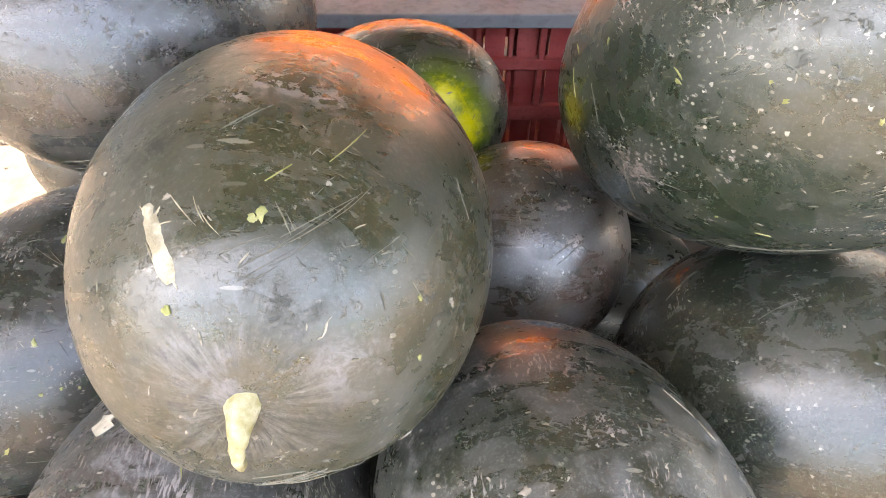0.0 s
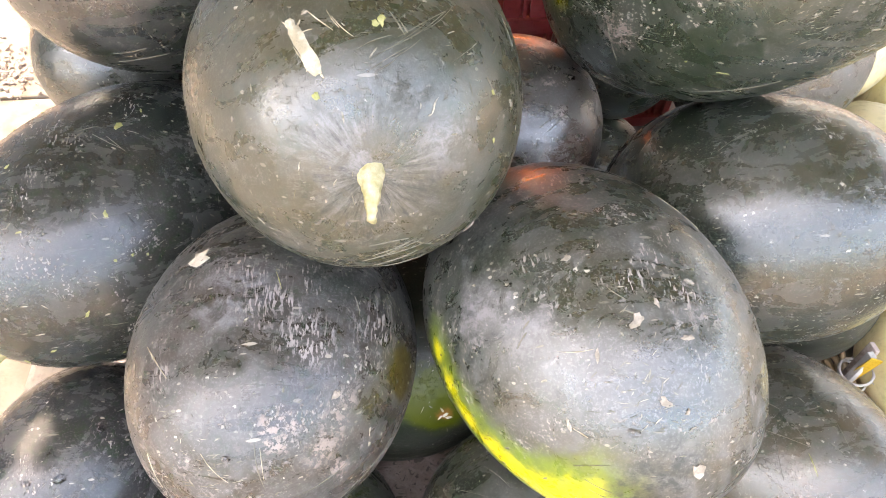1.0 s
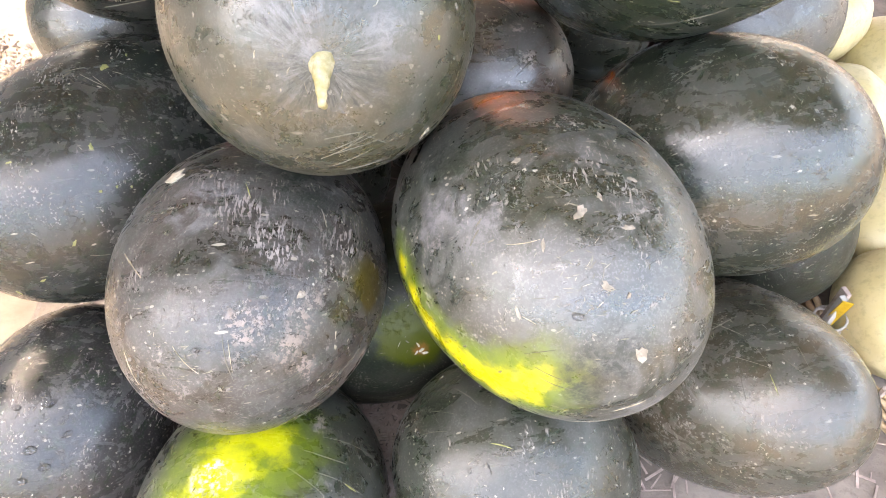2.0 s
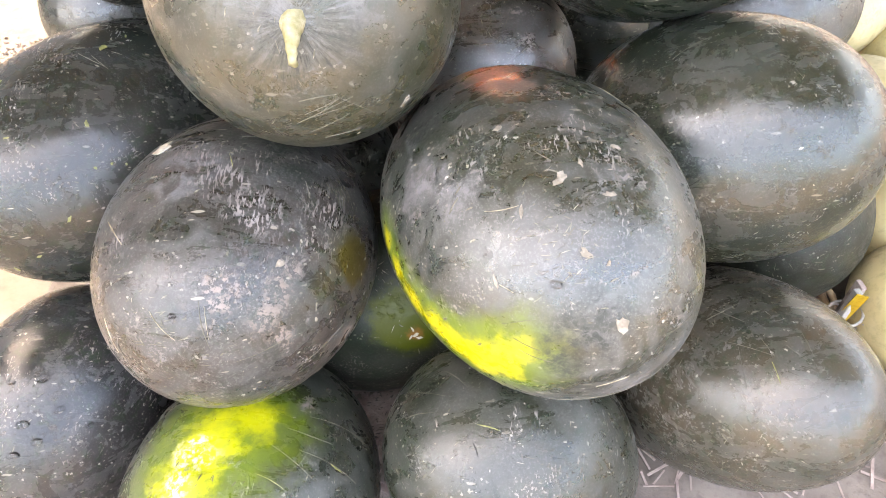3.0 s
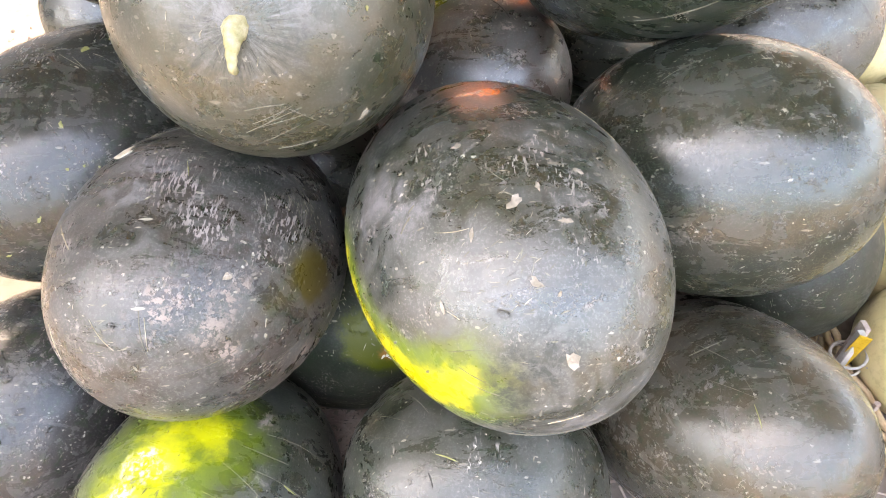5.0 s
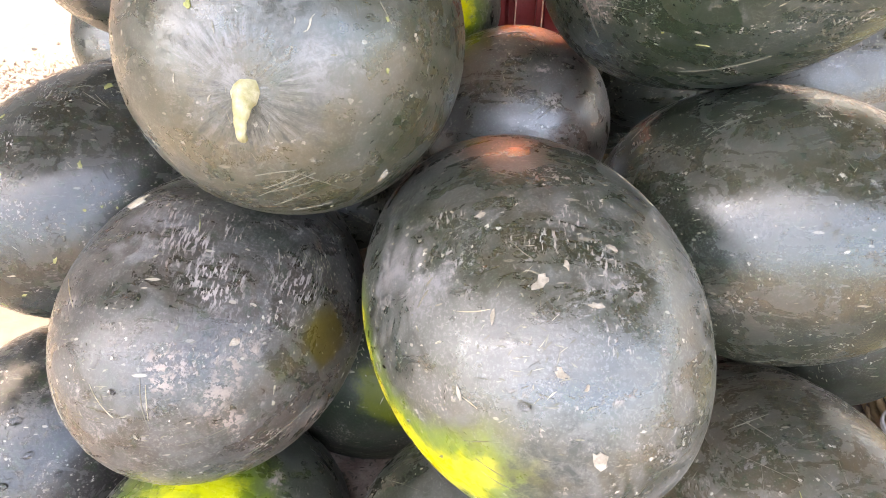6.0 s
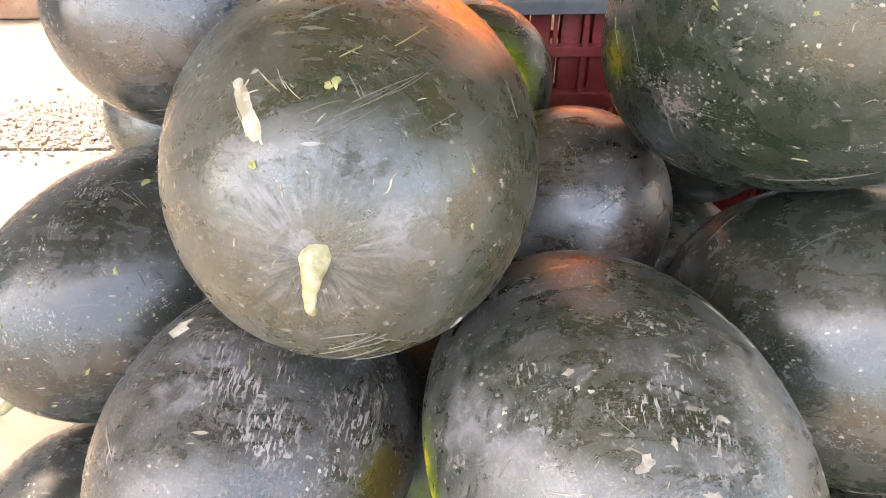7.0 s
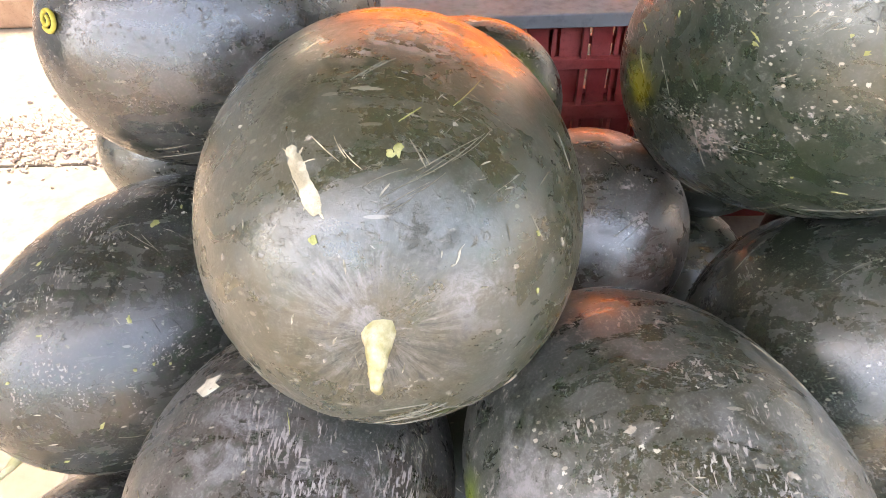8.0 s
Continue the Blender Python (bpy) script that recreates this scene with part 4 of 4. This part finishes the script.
def crate_wall(width):
    """A slotted wall, width along x, outside towards -y."""
    bm = bmesh.new()
    rows = ((0.02, 0.118), (0.135, 0.195), (0.219, 0.275), (0.290, CH - 0.004))
    x = 0.0
    edges = []
    while x < width - 0.02:
        edges.append((x, min(x + 0.026, width)))
        edges.append((x + 0.0315, x + 0.037))
        x += 0.0425
    for z0, z1 in rows:
        for x0, x1 in edges:
            if x1 <= width:
                box(bm, x0, x1, 0, 0.003, z0, z1)
    for z0, z1 in ((0, 0.02), (0.118, 0.135), (0.195, 0.219), (0.275, 0.290), (CH - 0.004, CH)):
        box(bm, 0, width, -0.009, 0.004, z0, z1, 0.0012)
    for f in (0.0, 0.245, 0.5, 0.755, 1.0):
        c = min(max(width * f, 0.006), width - 0.006)
        box(bm, c - 0.004, c + 0.004, -0.0075, 0.0035, 0.0, CH - 0.002, 0.001)
    return bm


for w, m in ((CX1 - CX0, pose(CX0, CY0, 0)), (CX1 - CX0, pose(CX1, CY1, 0, 0, 0, 180)), (CY1 - CY0, pose(CX0, CY1, 0, 0, 0, -90)), (CY1 - CY0, pose(CX1, CY0, 0, 0, 0, 90))):
    part("side_wall", crate_wall(w), MAT["crate"], crate).matrix_basis = m
bm = bmesh.new()
box(bm, CX0 + 0.004, CX1 - 0.004, CY0 + 0.004, CY1 - 0.004, 0.004, 0.008)
part("base", bm, MAT["crate"], crate)
bm = bmesh.new()
box(bm, -0.48, 0.62, 0.762, 1.20, CH + 0.001, CH + 0.020, 0.002)
tagged(part("board", bm, MAT["board"]), "pale grey painted board lying on the crate", "board")


# ---- muskmelons and cane basket ----
def muskmelon(x, y, z, r, length, axis, seed):
    a = Vector(axis).normalized()
    ob = part("muskmelon", fruit_mesh(a, r, length, 0.02, 0.012, 28, 40), MAT["musk"], None, "", True)
    ob.location = (x, y, z)
    tagged(ob, "pale yellow muskmelon with smooth skin in the cane basket", "muskmelon", "muskmelons in the basket")


for x, y, z, r, length, axis, seed in ((0.560, 0.215, 0.075, 0.070, 0.084, (0.2, 1, 0.2), 1), (0.615, 0.350, 0.085, 0.068, 0.085, (0.1, 1, 0.1), 2), (0.72, 0.22, 0.075, 0.066, 0.08, (1, 0.2, 0), 3),
                                       (0.80, 0.42, 0.075, 0.07, 0.085, (1, 0.5, 0), 4), (0.62, 0.52, 0.14, 0.07, 0.09, (0.5, 1, 0), 5), (0.75, 0.62, 0.15, 0.072, 0.09, (0.3, 1, 0), 6), (0.64, 0.68, 0.20, 0.07, 0.09, (1, 0.3, 0.2), 7)):
    muskmelon(x, y, z, r, length, axis, seed)

basket = tagged(new("cane_basket"), "round split cane basket holding yellow muskmelons", "basket")
BX, BY, BR, BH = 0.78, 0.22, 0.295, 0.052
rng = random.Random(3)
for k in range(7):
    z = 0.006 + k * 0.0080
    bm = bmesh.new()
    pts = []
    for i in range(97):
        f = 2 * math.pi * i / 96
        rr = BR + 0.10 * (z - 0.05) + 0.004 * math.cos(f * 24 + math.pi * k)
        pts.append((BX + rr * math.cos(f), BY + rr * math.sin(f), z + 0.0015 * math.sin(f * 7 + k)))
    tube(bm, pts, [0.0036 + 0.0006 * rng.random() for p in pts], 6)
    part("cane_ring", bm, MAT["cane"], basket, smooth=True)
for i in range(48):
    f = 2 * math.pi * (i + 0.5) / 48
    if abs(f - math.pi) < 0.1:
        continue
    bm = bmesh.new()
    c, s = math.cos(f), math.sin(f)
    tube(bm, [(BX + (BR - 0.006) * c, BY + (BR - 0.006) * s, 0.002), (BX + (BR + 0.004) * c, BY + (BR + 0.004) * s, BH + 0.014)], [0.0045, 0.0035], 6)
    part("stake", bm, MAT["dark_cane"], basket)
bm = bmesh.new()
box(bm, BX - BR - 0.010, BX - BR - 0.004, BY - 0.004, BY + 0.010, 0.004, 0.122, 0.001)
part("stake", bm, MAT["dark_cane"], basket, "split dark cane upright")
bm = bmesh.new()
box(bm, BX - BR - 0.018, BX - BR - 0.0105, BY - 0.010, BY - 0.001, 0.002, 0.120, 0.001)
part("stake", bm, MAT["twine"], basket, "split pale cane upright")
bm = bmesh.new()
tube(bm, [(BX - BR - 0.008 + 0.016 * math.cos(q * 0.4), BY - 0.002 + 0.019 * math.sin(q * 0.4), 0.072 + 0.005 * math.cos(q * 0.4) + 0.0004 * q) for q in range(18)], [0.0017] * 18, 8)
tube(bm, [(BX - BR - 0.008 + 0.016 * math.cos(q * 0.4 + 0.3), BY - 0.002 + 0.019 * math.sin(q * 0.4 + 0.3), 0.066 + 0.003 * math.sin(q * 0.4)) for q in range(14)], [0.0015] * 14, 8)
tube(bm, [(BX - BR + 0.006, BY - 0.018, 0.074), (BX - BR + 0.012, BY - 0.026, 0.068), (BX - BR + 0.010, BY - 0.034, 0.058)], [0.0016, 0.0015, 0.0013], 8)
part("twine", bm, MAT["twine"], basket, "white plastic twine tied round the rim", True)
bm = bmesh.new()
box(bm, BX - BR + 0.002, BX - BR + 0.0036, BY - 0.009, BY + 0.003, 0.03, 0.125)
card = part("card_strip", bm, MAT["label"], basket, "yellow printed card strip")
card.matrix_basis = Matrix.Translation((BX - BR - 0.014, BY - 0.004, 0.06)) @ pose(0, 0, 0, 0, -12, 62) @ Matrix.Translation((-(BX - BR), -BY, -0.06))


# ---- litter ----
def litter():
    rng = random.Random(5)
    bm = bmesh.new()
    for i in range(2600):
        x, y = (rng.uniform(-0.5, 0.5), rng.uniform(-0.25, 0.7)) if i < 1500 else (rng.gauss(-0.07, 0.06), rng.gauss(0.15, 0.08))
        t, l, w = rng.uniform(0, 3.14), rng.uniform(0.004, 0.022), rng.uniform(0.0006, 0.0016)
        z = 0.001 + rng.random() * 0.006
        d, s = Vector((math.cos(t), math.sin(t), rng.uniform(-0.2, 0.2))) * l, Vector((-math.sin(t), math.cos(t), 0)) * w
        c = Vector((x, y, z + l * 0.2))
        v = [bm.verts.new(c + d + s), bm.verts.new(c + d - s), bm.verts.new(c - d - s), bm.verts.new(c - d + s)]
        u = [bm.verts.new(q.co - Vector((0, 0, 0.0012))) for q in v]
        bm.faces.new(v)
        for k in range(4):
            bm.faces.new((v[k], u[k], u[(k + 1) % 4], v[(k + 1) % 4]))
    tagged(part("straw_litter", bm, MAT["straw"]), "dry straw and chaff strewn on the platform", "straw", kind="stuff")
    bm = bmesh.new()
    for i in range(1500):
        x, y = rng.gauss(-1.16, 0.13), rng.gauss(1.47, 0.07)
        s = 0.002 + 0.006 * rng.random() ** 2
        bmesh.ops.create_icosphere(bm, subdivisions=1, radius=s, matrix=pose(x, y, -0.270 + s * 0.3, rng.uniform(0, 180), rng.uniform(0, 180), 0) @ Matrix.Diagonal((1.3, 0.9, 0.6, 1)))
    for v in bm.verts:
        v.co += 0.003 * noise.noise_vector(v.co * 90)
    tagged(part("rubble", bm, MAT["stone"]), "reddish broken rubble strewn on the road", "rubble", kind="stuff")


litter()
bm = bmesh.new()
box(bm, -3.2, -1.45, 2.17, 2.40, -0.271, -0.16, 0.01)
tagged(part("timber_beam", bm, MAT["timber"]), "rough brown timber beam lying on the road", "timber")

# ---- awning over the stall ----
awning = tagged(new("awning"), "khaki canvas awning on thin poles over the stall", "awning")
bm = bmesh.new()
bmesh.ops.create_grid(bm, x_segments=30, y_segments=24, size=1)
for v in bm.verts:
    x, y = v.co.x, v.co.y
    v.co = Vector((0.85 + 2.3 * x, 1.4 + 1.8 * y, 1.37 - 0.25 * y + 0.05 * noise.noise(Vector((x * 2, y * 2, 0))) - 0.06 * math.cos(x * 5) ** 2))
ext = bmesh.ops.extrude_face_region(bm, geom=list(bm.faces))
bmesh.ops.translate(bm, verts=[v for v in ext["geom"] if isinstance(v, bmesh.types.BMVert)], vec=(0, 0, 0.004))
part("canvas", bm, MAT["cloth"], awning, smooth=True)
for x, y in ((-1.4, -0.34), (3.1, -0.34), (-1.4, 3.12), (3.1, 3.12)):
    bm = bmesh.new()
    tube(bm, [(x, y, -0.3), (x, y, 1.40 - 0.139 * (y - 1.4))], [0.018, 0.018], 12)
    part("pole", bm, MAT["timber"], awning)

# ---- orange sheet hung behind the stall ----
bm = bmesh.new()
bmesh.ops.create_grid(bm, x_segments=90, y_segments=12, size=1)
for v in bm.verts:
    x, y = v.co.x, v.co.y
    v.co = Vector((0.13 + 1.30 * x, 3.45 + 0.03 * math.sin(24 * x + 2 * math.sin(5 * x)), 0.37 + 0.62 * y))
tagged(part("hanging_sheet", bm, tarp, smooth=True), "thin orange cloth sheet hung up behind the stall", "sheet")
bm = bmesh.new()
tube(bm, [(-1.25, 3.45, 1.00), (1.50, 3.45, 1.00)], [0.016, 0.016], 10)
rail = tagged(part("sheet_pole", bm, MAT["timber"]), "long thin wooden pole carrying the orange sheet", "pole")
for x in (-1.2, 1.46):
    bm = bmesh.new()
    tube(bm, [(x, 3.48, -0.3), (x, 3.48, 1.03)], [0.018, 0.018], 10)
    part("post", bm, MAT["timber"], rail)
